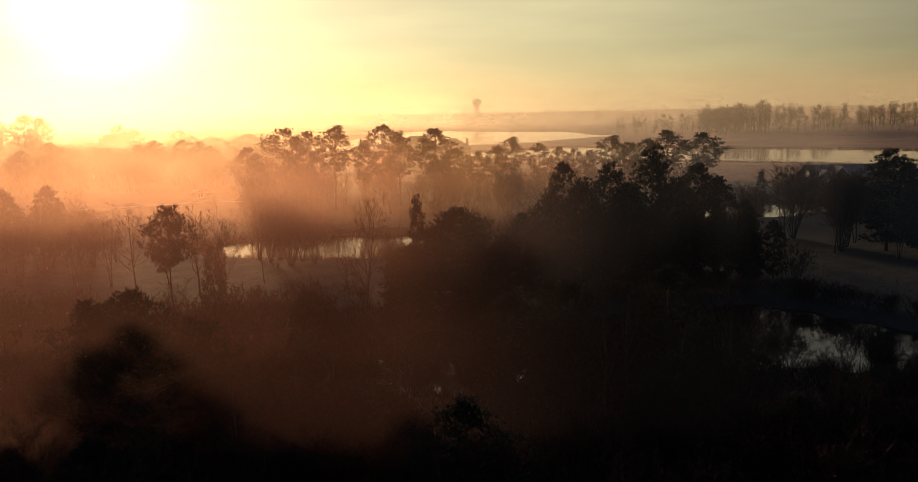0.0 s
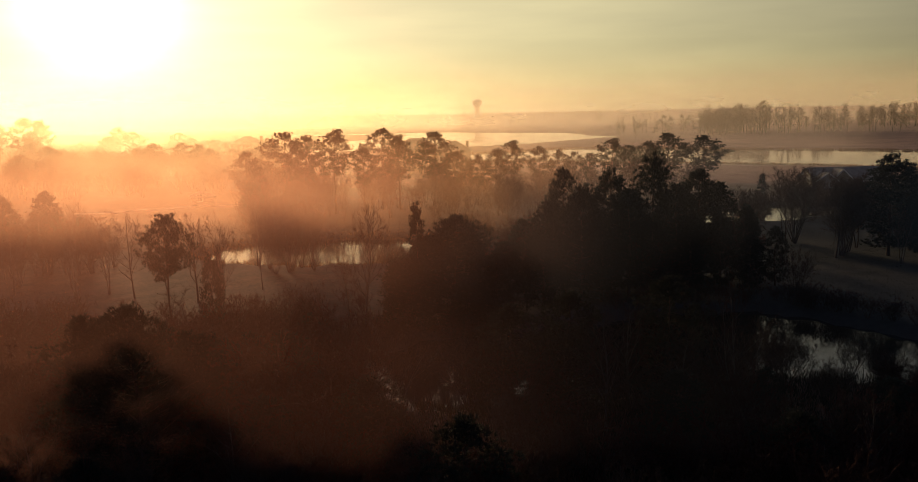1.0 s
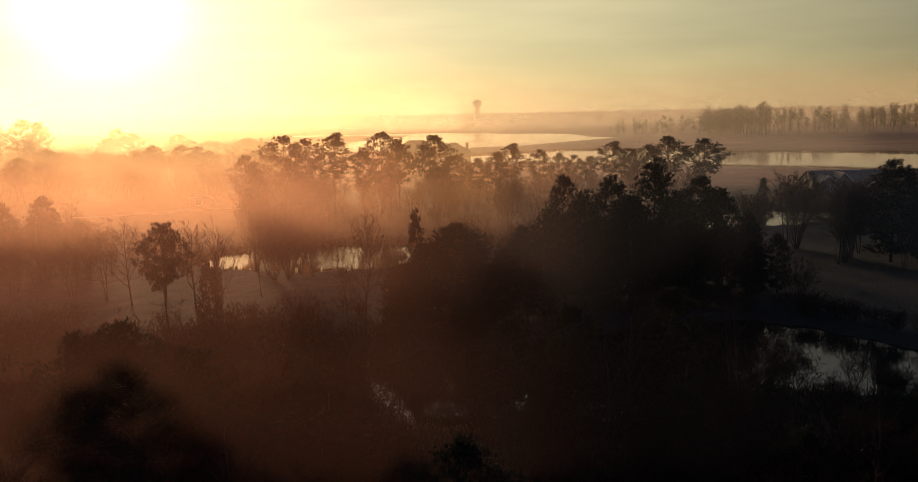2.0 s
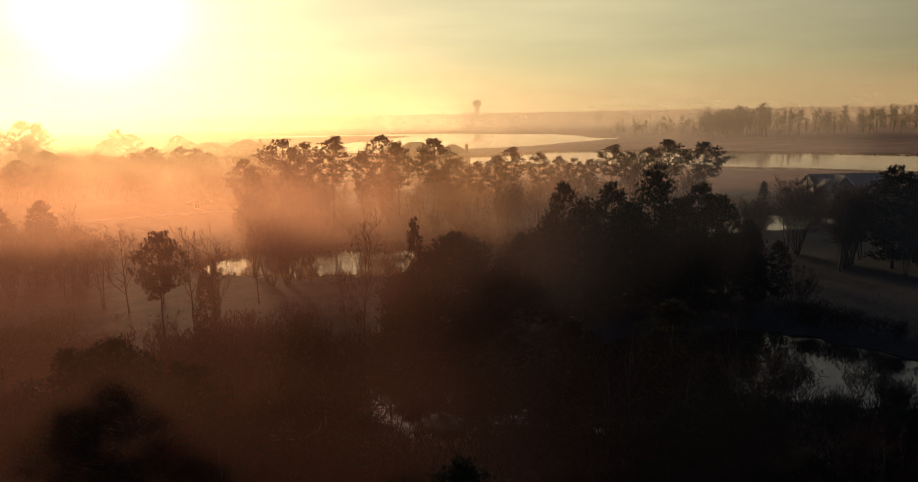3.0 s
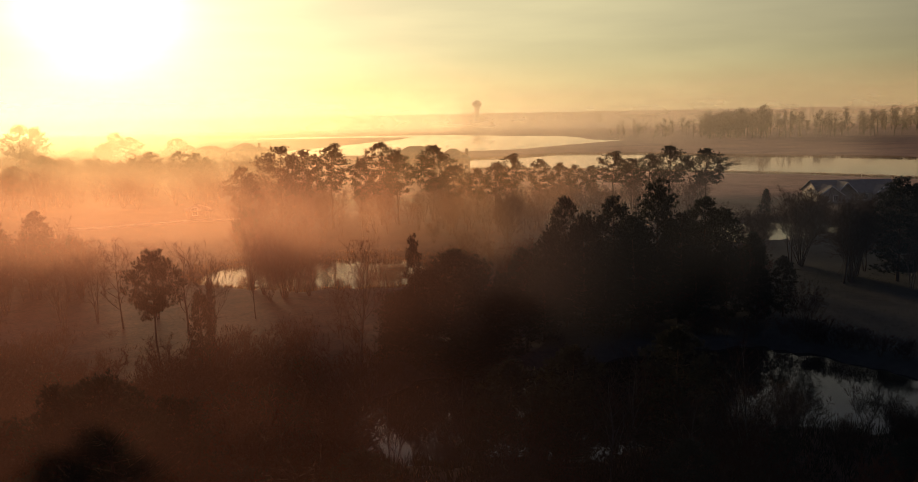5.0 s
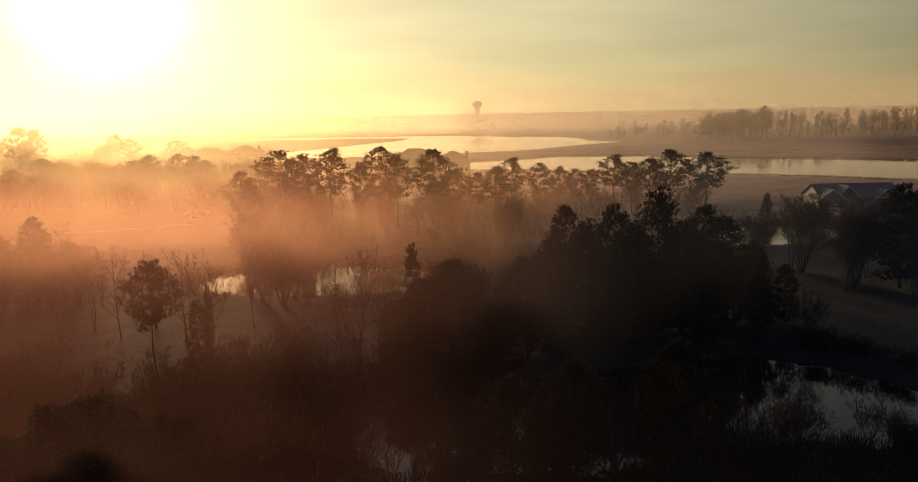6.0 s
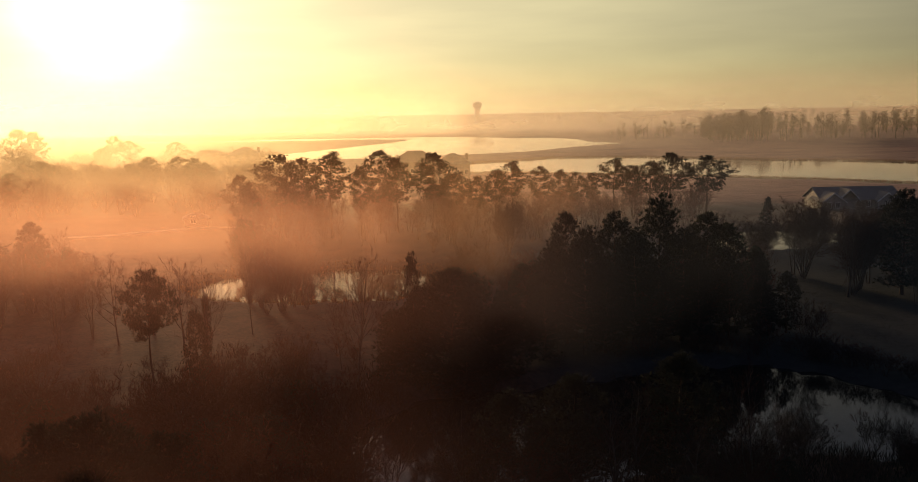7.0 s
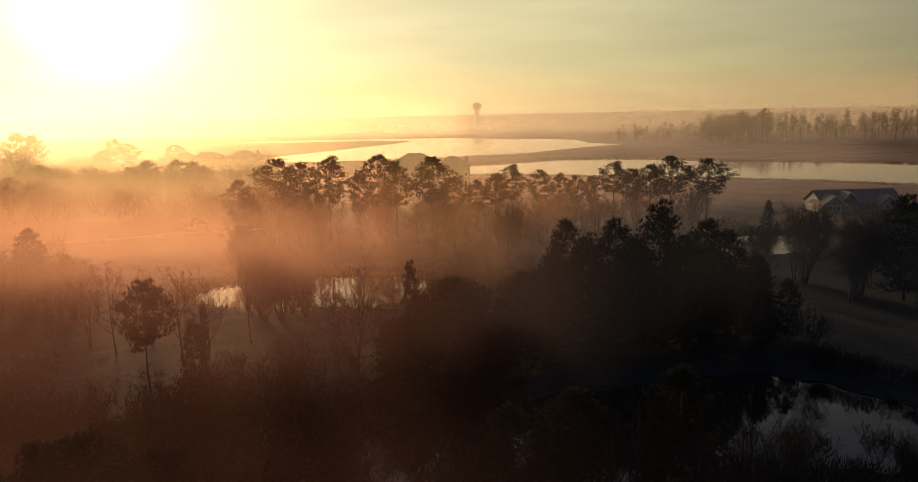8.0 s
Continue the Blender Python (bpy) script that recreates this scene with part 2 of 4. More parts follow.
def wood_glow_share(px, py):
    near = 1 - smooth(70, 104, py + 0.5 * np.abs(px) + 6 * np.sin(px * 0.13))
    # On the left the glow-reddened litter also covers the lawn towards the pond.
    return np.clip(near * (1 - smooth(24, 40, px) * smooth(66, 80, py)) + 0.6 * smooth(140, 160, py) * (1 - smooth(195, 215, py)) + (1 - smooth(-2, 14, px)) * (1 - smooth(140, 160, py)), 0, 1)


def land(px, py):
    """Height of the ground."""
    px, py = np.asarray(px, float), np.asarray(py, float)
    h = 0.75 + 0.22 * np.sin(px * 0.11 + 1.3) * np.cos(py * 0.09) + 0.12 * np.sin(px * 0.37 + py * 0.23)
    h = h + 1.7 * np.exp(-(((px + 70) / 40) ** 2 + ((py - 185) / 40) ** 2))
    h = h * (1 - 0.6 * marsh_share(px, py))
    for poly in WATERS:
        d = edge_distance(px, py, poly)
        d = d + 0.7 * np.sin(px * 0.8) * np.cos(py * 0.6) + 0.4 * np.sin(px * 2.1 + py * 1.7)
        reach = 1.6 if poly in (POND_A, POND_B, POND_C) else 5.0
        k = smooth(-reach, reach, d)
        h = h * k - 0.7 * (1 - k)
    return h


def height_at(x, y):
    return float(land(np.array([x]), np.array([y]))[0])


def build_ground():
    xs = np.concatenate([-np.geomspace(4200, 430, 16), np.arange(-420, -130, 5.0), np.arange(-130, 130, 1.5), np.arange(130, 421, 5.0), np.geomspace(430, 4200, 16)])
    ys = np.concatenate([-np.geomspace(3000, 40, 10), np.arange(-30, 30, 6.0), np.arange(30, 250, 1.4), np.arange(250, 850, 5.0), np.geomspace(860, 4400, 26)])
    gx, gy = np.meshgrid(xs, ys)
    gz = land(gx, gy)
    n, m = len(xs), len(ys)
    pts = np.stack([gx, gy, gz], -1).reshape(-1, 3)
    i = np.arange(n * (m - 1)).reshape(m - 1, n)[:, :-1].ravel()
    faces = np.stack([i, i + 1, i + n + 1, i + n], -1)
    me = bpy.data.meshes.new("ground")
    me.from_pydata(pts.tolist(), [], faces.tolist())
    for key, values in (("marsh", marsh_share(gx, gy)), ("wood", wood_glow_share(gx, gy))):
        a = me.attributes.new(key, "FLOAT", "POINT")
        a.data.foreach_set("value", values.ravel().astype(np.float32))
    me.polygons.foreach_set("use_smooth", [True] * len(me.polygons))
    me.materials.append(GROUND)
    me.update()
    tagged(new("ground", me), "brown winter lawn, leaf litter with red mist glow in its colour, and rust-coloured marsh grass", "ground", kind="structure")


def build_water(name, poly, label, margin=2.2, material=None):
    s = Shape()
    turn = sum(a[0] * b[1] - b[0] * a[1] for a, b in zip(poly, poly[1:] + poly[:1]))
    rim = []
    for a, p, b in zip(poly[-1:] + poly[:-1], poly, poly[1:] + poly[:1]):
        way = Vector((b[0] - a[0], b[1] - a[1])).normalized() * (margin if turn > 0 else -margin)
        rim.append((p[0] + way.y, p[1] - way.x, 0.0))
    s.hull(rim, [tuple(range(len(rim)))[:: 1 if turn > 0 else -1]])
    tagged(new(name, s.mesh(name, material or WATER)), label, "water", kind="structure")


build_ground()
build_water("pond_water_1", POND_A, "still bright pond mirroring the morning sky among bare trees", 2.2, RUFFLED)
build_water("pond_water_2", POND_B, "small still pond on the lawn before a house")
build_water("pond_water_3", POND_C, "dark still pond at the edge of the woods")
build_water("river_water", RIVER, "broad calm tidal river reflecting the hazy sky", 6.0)
build_water("lake_water", LAKE, "wide calm lake in pale mist beyond the marsh", 6.0)


# ---------------------------------------------------------------- trees
def tuft(s, at, out, size, blades, width, rng):
    for _ in range(blades):
        d = (out + lean_in(rng, 1.0)).normalized()
        s.blade(at, at + d * size * rng.uniform(0.7, 1.2), width, rng)


def crown_width(shape, u):
    """Reach of the crown at a share u of its height."""
    if shape == "cone":
        return max(0.06, 1.0 - 0.97 * u)
    if shape == "full":
        return min(1.0, 0.72 + 0.9 * u) * math.sqrt(max(0.0, 1 - u ** 2.6))
    if shape == "dome":
        return (0.9 + 0.5 * u if u < 0.2 else 1.0) * math.sqrt(max(0.0, 1 - max(0.0, (u - 0.15) / 0.85) ** 2))
    return math.sqrt(max(0.0, 1 - ((u - 0.45) / 0.55) ** 2)) ** 1.2 if u > 0.45 else 0.45 + 0.55 * (u / 0.45) ** 0.8


def pine(seed, H, base, spread, limbs=34, pads=4, tufts=6, blades=9, size=0.34, width=0.05, puff=0.6, shape="round"):
    """A pine: tapered trunk, rising limbs that fork into flattened pads of needle tufts, and gaps between the limbs."""
    rng = random.Random(seed)
    root = new("pine_tree")
    wood, crown = Shape(), Shape()
    bend = [Vector((0, 0, 0))]
    steps = 9
    for i in range(1, steps + 1):
        bend.append(Vector((rng.uniform(-0.16, 0.16) + bend[-1].x, rng.uniform(-0.16, 0.16) + bend[-1].y, H * 0.95 * i / steps)))
    r0 = H * 0.0125
    radius = lambda u: r0 * (1.25 if u == 0 else 1 - 0.86 * u)
    for i in range(steps):
        wood.tube(bend[i], bend[i + 1], radius(i / steps), radius((i + 1) / steps), 7)

    def stem(u):
        u = min(max(u, 0.0), 0.999)
        k = min(int(u * steps), steps - 1)
        return bend[k].lerp(bend[k + 1], u * steps - k)

    turn = rng.uniform(0, 6.283)
    for i in range(limbs):
        u = (i + rng.random()) / limbs
        turn += 2.4 + rng.uniform(-0.5, 0.5)
        wide = crown_width(shape, u)
        # limbs differ in length, so the outline bulges and falls back
        reach = max(0.12, spread * wide * rng.choice((0.5, 0.8, 0.95, 1.0, 1.2)))
        z = base + (0.97 - base) * u
        low = stem(z - (0.15 + 0.32 * reach) / H)
        tip = stem(z) + Vector((math.cos(turn) * reach, math.sin(turn) * reach, rng.uniform(-0.25, 0.25)))
        mid = low.lerp(tip, 0.5) + Vector((0, 0, -0.05 * reach))
        rb = min(radius(min(z, 0.99)) * 0.55, 0.014 + 0.02 * reach)
        wood.tube(low, mid, rb, rb * 0.65, 4)
        wood.spike(mid, tip, rb * 0.65)
        side = Vector((-math.sin(turn), math.cos(turn), 0))
        for k in range(pads):
            v = (1.0, 0.78, 0.6, 0.86, 0.4, 0.7)[k % 6] if k else 1.0
            off = 0.0 if k == 0 else rng.uniform(-0.34, 0.34) * reach
            q = low.lerp(tip, v) + side * off + Vector((0, 0, rng.uniform(-0.15, 0.3) * puff))
            if k:
                wood.spike(low.lerp(tip, v * 0.7), q, rb * 0.4)
            r = puff * rng.uniform(0.7, 1.2)
            for _ in range(tufts):
                o = lean_in(rng, 1.0)
                at = q + Vector((o.x, o.y, o.z * 0.85)) * r
                tuft(crown, at, Vector((o.x * 0.9 + math.cos(turn) * 0.3, o.y * 0.9 + math.sin(turn) * 0.3, 1.1)), size, blades, width, rng)
    part("trunk", wood, BARK, root, smooth=True)
    part("crown", crown, CEDAR if shape == "cone" else NEEDLES, root)
    return root


def bare_tree(seed, H, stems=1, fan=0.25, limbs=9, forks=6, twigs=6, fine=3, mat=None, name="bare_tree", thick=1.0):
    """A leafless tree: one or several stems, rising limbs, forks, twigs and a haze of fine twiglets."""
    rng = random.Random(seed)
    root = new(name)
    wood, brush = Shape(), Shape()
    for s in range(stems):
        a = 6.283 * (s + rng.random() * 0.6) / stems
        lean = fan * (0.0 if stems == 1 else rng.uniform(0.5, 1.2))
        way = Vector((math.cos(a) * lean, math.sin(a) * lean, 1)).normalized()
        length = H * rng.uniform(0.72, 0.95) if stems > 1 else H * 0.9
        r = H * 0.011 / max(1, stems) ** 0.35
        pts = [Vector((math.cos(a) * 0.12 * (stems > 1), math.sin(a) * 0.12 * (stems > 1), 0))]
        n = 8
        for i in range(n):
            way = (way + lean_in(rng, 0.10) + Vector((0, 0, 0.05))).normalized()
            pts.append(pts[-1] + way * length / n)
        rad = lambda u: r * (1 - 0.88 * u) * (1.2 if u == 0 else 1)
        for i in range(n):
            wood.tube(pts[i], pts[i + 1], rad(i / n), rad((i + 1) / n), 6)
        turn = rng.uniform(0, 6)
        for b in range(limbs):
            u = 0.22 + 0.76 * (b + rng.random() * 0.5) / limbs
            k = min(int(u * n), n - 1)
            p = pts[k].lerp(pts[k + 1], u * n - k)
            turn += 2.4 + rng.uniform(-0.6, 0.6)
            d = Vector((math.cos(turn), math.sin(turn), rng.uniform(0.7, 1.5))).normalized()
            ll = H * (0.42 * (1 - u) + 0.10) * rng.uniform(0.7, 1.2)
            q, rr = p, rad(u) * 0.6
            line = [p]
            for i in range(3):
                d = (d + lean_in(rng, 0.22) + Vector((0, 0, 0.16))).normalized()
                q2 = q + d * ll / 3
                wood.tube(q, q2, rr * (1 - 0.28 * i), rr * (0.72 - 0.28 * i) + 0.003, 4)
                line.append(q2)
                q = q2
            for f in range(forks):
                v = 0.12 + 0.88 * (f + rng.random()) / forks
                j = min(int(v * 3), 2)
                c = line[j].lerp(line[j + 1], min(1.0, v * 3 - j))
                e = (d * 0.8 + lean_in(rng, 1.0) + Vector((0, 0, 0.3))).normalized()
                fl = ll * rng.uniform(0.35, 0.65)
                c2 = c + e * fl
                brush.spike(c, c2, max(0.013 * thick, rr * 0.2))
                for t in range(twigs):
                    w = 0.3 + 0.7 * rng.random()
                    g = c.lerp(c2, w)
                    e2 = (e + lean_in(rng, 0.8) + Vector((0, 0, 0.15))).normalized()
                    g2 = g + e2 * fl * rng.uniform(0.35, 0.6)
                    brush.spike(g, g2, 0.011 * thick)
                    for _ in range(fine):
                        h0 = g.lerp(g2, rng.uniform(0.2, 1))
                        brush.spike(h0, h0 + (e2 + lean_in(rng, 0.9)).normalized() * fl * rng.uniform(0.18, 0.4), 0.008 * thick)
    if name == "bare_shrub":
        k = len(brush.v)
        brush.v += wood.v
        brush.f += [tuple(k + i for i in f) for f in wood.f]
    else:
        part("trunk", wood, GREY_BARK, root, smooth=True)
    part("branchwork", brush, mat or TWIGS, root)
    return root


def grove(name, label, models, spots):
    """A thicket of many leafless trees in one mesh."""
    shapes = []
    for m in models:
        trees = []
        for o in m.children:
            me = o.data
            co = np.empty(len(me.vertices) * 3)
            me.vertices.foreach_get("co", co)
            counts, idx = np.empty(len(me.polygons), int), np.empty(len(me.loops), int)
            me.polygons.foreach_get("loop_total", counts)
            me.loops.foreach_get("vertex_index", idx)
            trees.append((co.reshape(-1, 3), counts, idx))
        shapes.append((m["tall"], trees))
    vs, counts, idx, mats, n = [], [], [], [], 0
    for x, y, H, wide in spots:
        tall, trees = RNG.choice(shapes)
        k, a = H / tall, RNG.uniform(0, 6.283)
        turn = np.array([[math.cos(a), -math.sin(a), 0], [math.sin(a), math.cos(a), 0], [0, 0, 1]])
        z = height_at(x, y) - 0.1
        for mat, (co, cnt, ix) in enumerate(trees):
            vs.append((co @ turn.T) * (k * wide, k * wide, k) + (x, y, z))
            counts.append(cnt)
            idx.append(ix + n)
            mats.append(np.full(len(cnt), mat))
            n += len(co)
    vs, counts, idx, mats = np.concatenate(vs), np.concatenate(counts), np.concatenate(idx), np.concatenate(mats)
    me = bpy.data.meshes.new(name)
    me.vertices.add(len(vs))
    me.vertices.foreach_set("co", vs.ravel())
    me.loops.add(len(idx))
    me.loops.foreach_set("vertex_index", idx)
    me.polygons.add(len(counts))
    me.polygons.foreach_set("loop_start", np.concatenate([[0], np.cumsum(counts)[:-1]]))
    for o in models[0].children:
        me.materials.append(o.data.materials[0])
    me.polygons.foreach_set("material_index", mats)
    me.update(calc_edges=True)
    tagged(new(name, me), label, "woods", kind="stuff")


def park(ob, H):
    ob["tall"] = H
    return ob


def plant(model, x, y, H, wide=1.0, turn=None, label="", category="tree", group=""):
    """A copy of a model tree at its place, scaled to its height."""
    k = H / model["tall"]
    turn = RNG.uniform(0, 360) if turn is None else turn
    m = pose(x, y, height_at(x, y) - 0.1, RNG.uniform(-1.5, 1.5), RNG.uniform(-1.5, 1.5), turn) @ Matrix.Diagonal((k * wide, k * wide, k, 1))
    ob = copy_thing(model, m)
    del ob["tall"]
    return tagged(ob, label, category, group)


RNG = random.Random(11)

# model trees, taken away again once they are planted
TALL_PINES = [park(pine(s, 17.0, b, w, n, 4, 10, 9, 0.34, 0.05, 0.56), 17.0) for s, b, w, n in ((1, 0.42, 3.7, 40), (2, 0.40, 4.0, 44), (3, 0.48, 3.4, 36), (4, 0.42, 4.2, 48))]
DARK_PINES = [park(pine(s, 14.0, b, w, n, 4, 8, 12, 0.4, 0.026, 0.5, "full"), 14.0) for s, b, w, n in ((11, 0.10, 2.9, 62), (12, 0.16, 3.2, 68), (13, 0.08, 2.6, 58))]
DOME_PINE = park(pine(14, 12.0, 0.04, 4.4, 100, 5, 8, 12, 0.42, 0.02, 0.5, "dome"), 12.0)
NEAR_PINE = park(pine(21, 12.0, 0.12, 3.9, 95, 5, 8, 14, 0.3, 0.013, 0.42, "dome"), 12.0)
BANK_PINE = park(pine(23, 9.0, 0.06, 2.7, 70, 4, 8, 10, 0.3, 0.02, 0.42, "dome"), 9.0)
LEFT_PINE = park(pine(22, 13.0, 0.56, 3.5, 38, 5, 8, 14, 0.42, 0.016, 0.42), 13.0)
CEDARS = [park(pine(s, 7.0, 0.04, 1.7, 70, 3, 6, 7, 0.24, 0.04, 0.3, "cone"), 7.0) for s in (31, 32)]
FAN_TREE = park(bare_tree(45, 12.0, 9, 0.42, 10, 6, 6, 3, thick=1.5), 12.0)
HAZE_TREE = park(bare_tree(46, 12.0, 9, 0.46, 9, 6, 5, 2, RUST, thick=1.4), 12.0)
BARE = [park(bare_tree(41, 12.0, 1, 0.2, 16, 5, 4, 3, thick=1.5), 12.0), park(bare_tree(42, 12.0, 3, 0.14, 8, 4, 4, 3, thick=1.5), 12.0), park(bare_tree(43, 12.0, 6, 0.34, 8, 6, 5, 3, thick=1.4), 12.0), park(bare_tree(44, 12.0, 2, 0.16, 10, 5, 4, 2, thick=1.5), 12.0)]
RUSTY = [park(bare_tree(51, 12.0, 2, 0.12, 13, 5, 4, 3, RUST, thick=1.1), 12.0), park(bare_tree(52, 12.0, 4, 0.2, 9, 6, 7, 4, RUST, thick=1.3), 12.0)]
THICKET = [park(bare_tree(71, 10.0, 5, 0.3, 7, 5, 5, 2, None, thick=2.2), 10.0), park(bare_tree(72, 10.0, 4, 0.26, 8, 5, 5, 2, RUST, thick=2.2), 10.0)]
GROVE = [park(bare_tree(73, 10.0, 4, 0.3, 6, 4, 4, 1, None, thick=2.6), 10.0), park(bare_tree(74, 10.0, 4, 0.26, 6, 4, 4, 1, RUST, thick=2.6), 10.0)]
BRUSH = [park(bare_tree(63, 4.0, 5, 0.5, 4, 4, 3, 1, RUST, "bare_shrub", 2.0), 4.0), park(bare_tree(64, 4.0, 6, 0.55, 4, 4, 3, 1, None, "bare_shrub", 2.0), 4.0)]
SHRUBS = [park(bare_tree(61, 4.0, 7, 0.5, 5, 5, 4, 2, RUST, "bare_shrub", 1.2), 4.0), park(bare_tree(62, 4.0, 8, 0.55, 5, 5, 4, 2, None, "bare_shrub", 1.2), 4.0)]

# tall pines before the river: x, y, top, width
for x, y, top, wide in ((-40.4, 158, 13.9, 1.0), (-35.2, 165, 17.5, 1.15), (-30, 163, 16.8, 0.85), (-24.7, 164, 18, 1.15), (-19.3, 167, 15, 0.8), (-15.6, 169, 18.2, 0.85), (-12.2, 172, 16.8, 1.0), (-5.4, 178, 17.2, 1.15), (-0.6, 178, 12.8, 1.15)):
    plant(RNG.choice(TALL_PINES), x, y, top - 0.2, wide, None, "tall pine with a rounded crown on a bare trunk, backlit", "tree", "tall pines by the river")
for x, y, top, wide in ((4.4, 180, 11.9, 1.0), (8.4, 184, 12.5, 1.1), (12.3, 182, 14.6, 1.15), (18.8, 190, 12.8, 1.1), (23.2, 190, 11.8, 1.0), (26.9, 188, 11.4, 0.9), (31.3, 195, 10.9, 1.0), (36.1, 192, 14.1, 1.3), (40, 190, 12.7, 1.15), (48.8, 192, 15.4, 1.4), (45.2, 196, 13.2, 1.25), (56.8, 190, 14.6, 1.45)):
    plant(RNG.choice(TALL_PINES), x, y, top - 0.1, wide, None, "tall pine with a dense round crown at the marsh edge", "tree", "tall pines by the river")
# dark evergreens past the nearest pond
for x, y, top, wide in ((11.7, 90, 15.2, 0.75), (17.2, 92, 14.7, 0.9), (21.8, 93, 16.4, 1.0), (27.2, 93, 14.4, 1.0), (30.6, 97, 12.3, 1.0), (9, 88, 11.6, 1.0), (12.9, 86, 12.8, 1.0), (18.4, 88, 12.5, 1.1), (23.9, 90, 13.1, 1.1), (14.8, 94, 12.6, 1.0), (7.2, 92, 9.3, 1.0), (29, 90, 9.5, 1.0), (33, 93, 8.6, 0.9)):
    plant(RNG.choice(DARK_PINES), x, y, top - 0.25, wide, None, "dark dense pine with low limbs beside the pond", "tree", "dark pines by the pond")
for x, y, top, wide in ((-4.2, 81, 12.5, 0.45), (58.4, 110, 14.8, 1.3), (63.5, 114, 12.9, 1.2), (61, 106, 11.5, 1.2), (67, 111, 13.5, 1.3), (72, 118, 13, 1.3), (64, 121, 12, 1.2)):
    plant(RNG.choice(DARK_PINES), x, y, top - 0.25, wide, None, "dark bushy pine at the pond bank", "tree", "dark pines by the pond")
for x, y, top, wide in ((-0.9, 78.5, 11.9, 1.15), (3.6, 79.5, 7.6, 1.2), (-5.0, 79, 7.9, 1.15), (0.6, 76.5, 6.8, 1.2)):
    plant(DOME_PINE, x, y, top - 0.6, wide, None, "broad dome-shaped dark pine on the pond bank", "tree", "dome-shaped pines")
plant(LEFT_PINE, -26.6, 73.6, 12.8, 0.74, 20, "solitary young pine with a ragged crown and bare lower trunk", "tree")
plant(DARK_PINES[0], -24.0, 77.5, 8.0, 0.7, 120, "bushy young pine beside its taller neighbour", "tree")
for x, y, top, wide in ((-17.4, 42.3, 12.3, 1.05), (-19.8, 43, 11.4, 0.95), (-15.4, 46, 9.8, 0.95)):
    plant(NEAR_PINE, x, y, top - 0.7, wide, None, "broad dark pine crown with upright needle tufts", "tree", "broad near pines")
plant(NEAR_PINE, -10.3, 52, 5.9, 0.85, None, "low dark pine among bare brush", "tree", "broad near pines")
plant(CEDARS[0], 64.5, 174, 6.3, 1.15, None, "small conical cedar on the river lawn", "tree")
plant(DARK_PINES[2], -26.4, 88, 7.2, 0.42, 60, "thin sapling pine before the bright pond", "tree")

# bare trees round the ponds and lawns
for x, y, top, wide, kind in ((50, 121, 12.5, 1.15, 2), (52, 110, 12.5, 1.0, 3), (46.1, 128, 8.3, 1.1, 2), (47.9, 150, 9.3, 1, 1), (55, 147, 7.5, 1, 2), (61, 128, 9, 1, 0), (66, 122, 9, 1, 1), (57, 104, 9, 1, 1), (42, 118, 7, 1, 2), (38, 106, 7.6, 1, 1), (50.8, 109, 12, 1.1, 0), (53.6, 112, 11, 1.1, 2), (49.2, 122.5, 11, 1.1, 3), (44.5, 131, 9, 1.1, 3), (57.5, 117, 11, 1, 3), (70, 140, 8, 1, 2), (78, 150, 7, 1.1, 2), (73, 165, 5, 1.2, 2), (86, 168, 5, 1.2, 3)):
    plant(BARE[kind], x, y, top - 0.7, wide, None, "bare spreading tree beside the small pond", "tree", "bare trees by the small pond")
for x, y, top, wide, kind in ((-4.3, 146, 5.5, 1, 2), (8.2, 138, 10.8, 1.1, 1), (5, 143, 8.2, 1, 1), (-41.6, 95, 10.4, 1, 1), (-37.4, 92, 11.2, 1, 0), (-29.5, 90, 11.1, 1.1, 0), (-25.7, 86, 11.8, 0.9, 1), (-23.4, 95, 11, 0.6, 0), (-44, 92, 9.5, 1, 1), (-35, 96, 10, 1, 3)):
    plant(BARE[kind], x, y, top - 0.7, wide, None, "slender bare tree by the bright pond", "tree", "bare trees by the bright pond")
for x, y, top, wide in ((-9.4, 78, 14.1, 0.85), (-11.5, 82, 9.5, 0.6), (-7.4, 84, 9.6, 0.6)):
    plant(RUSTY[0], x, y, top - 0.7, wide, None, "bare tree with fine rust-red twigs", "tree", "rust-red trees")
for x, y, top, wide in ((-63.4, 125, 10.7, 1.3), (-67, 119, 10.6, 1.35), (-60, 119, 8.6, 1.3), (-72, 126, 10.4, 1.4), (-56, 121, 7.2, 1.3), (-75, 116, 9.8, 1.4)):
    plant(RNG.choice(DARK_PINES), x, y, top - 0.6, wide, None, "dense rounded evergreen in the red morning glow", "tree", "evergreens in the glow")
for x, y, top in ((-54.5, 115, 8.7), (-51, 108, 7.2), (-58, 106, 8.4), (-66, 108, 9), (-48, 112, 7.6)):
    plant(RNG.choice(RUSTY), x, y, top - 0.7, 1.15, None, "leafless tree with fine twigs in morning glow", "tree", "rust-red trees")


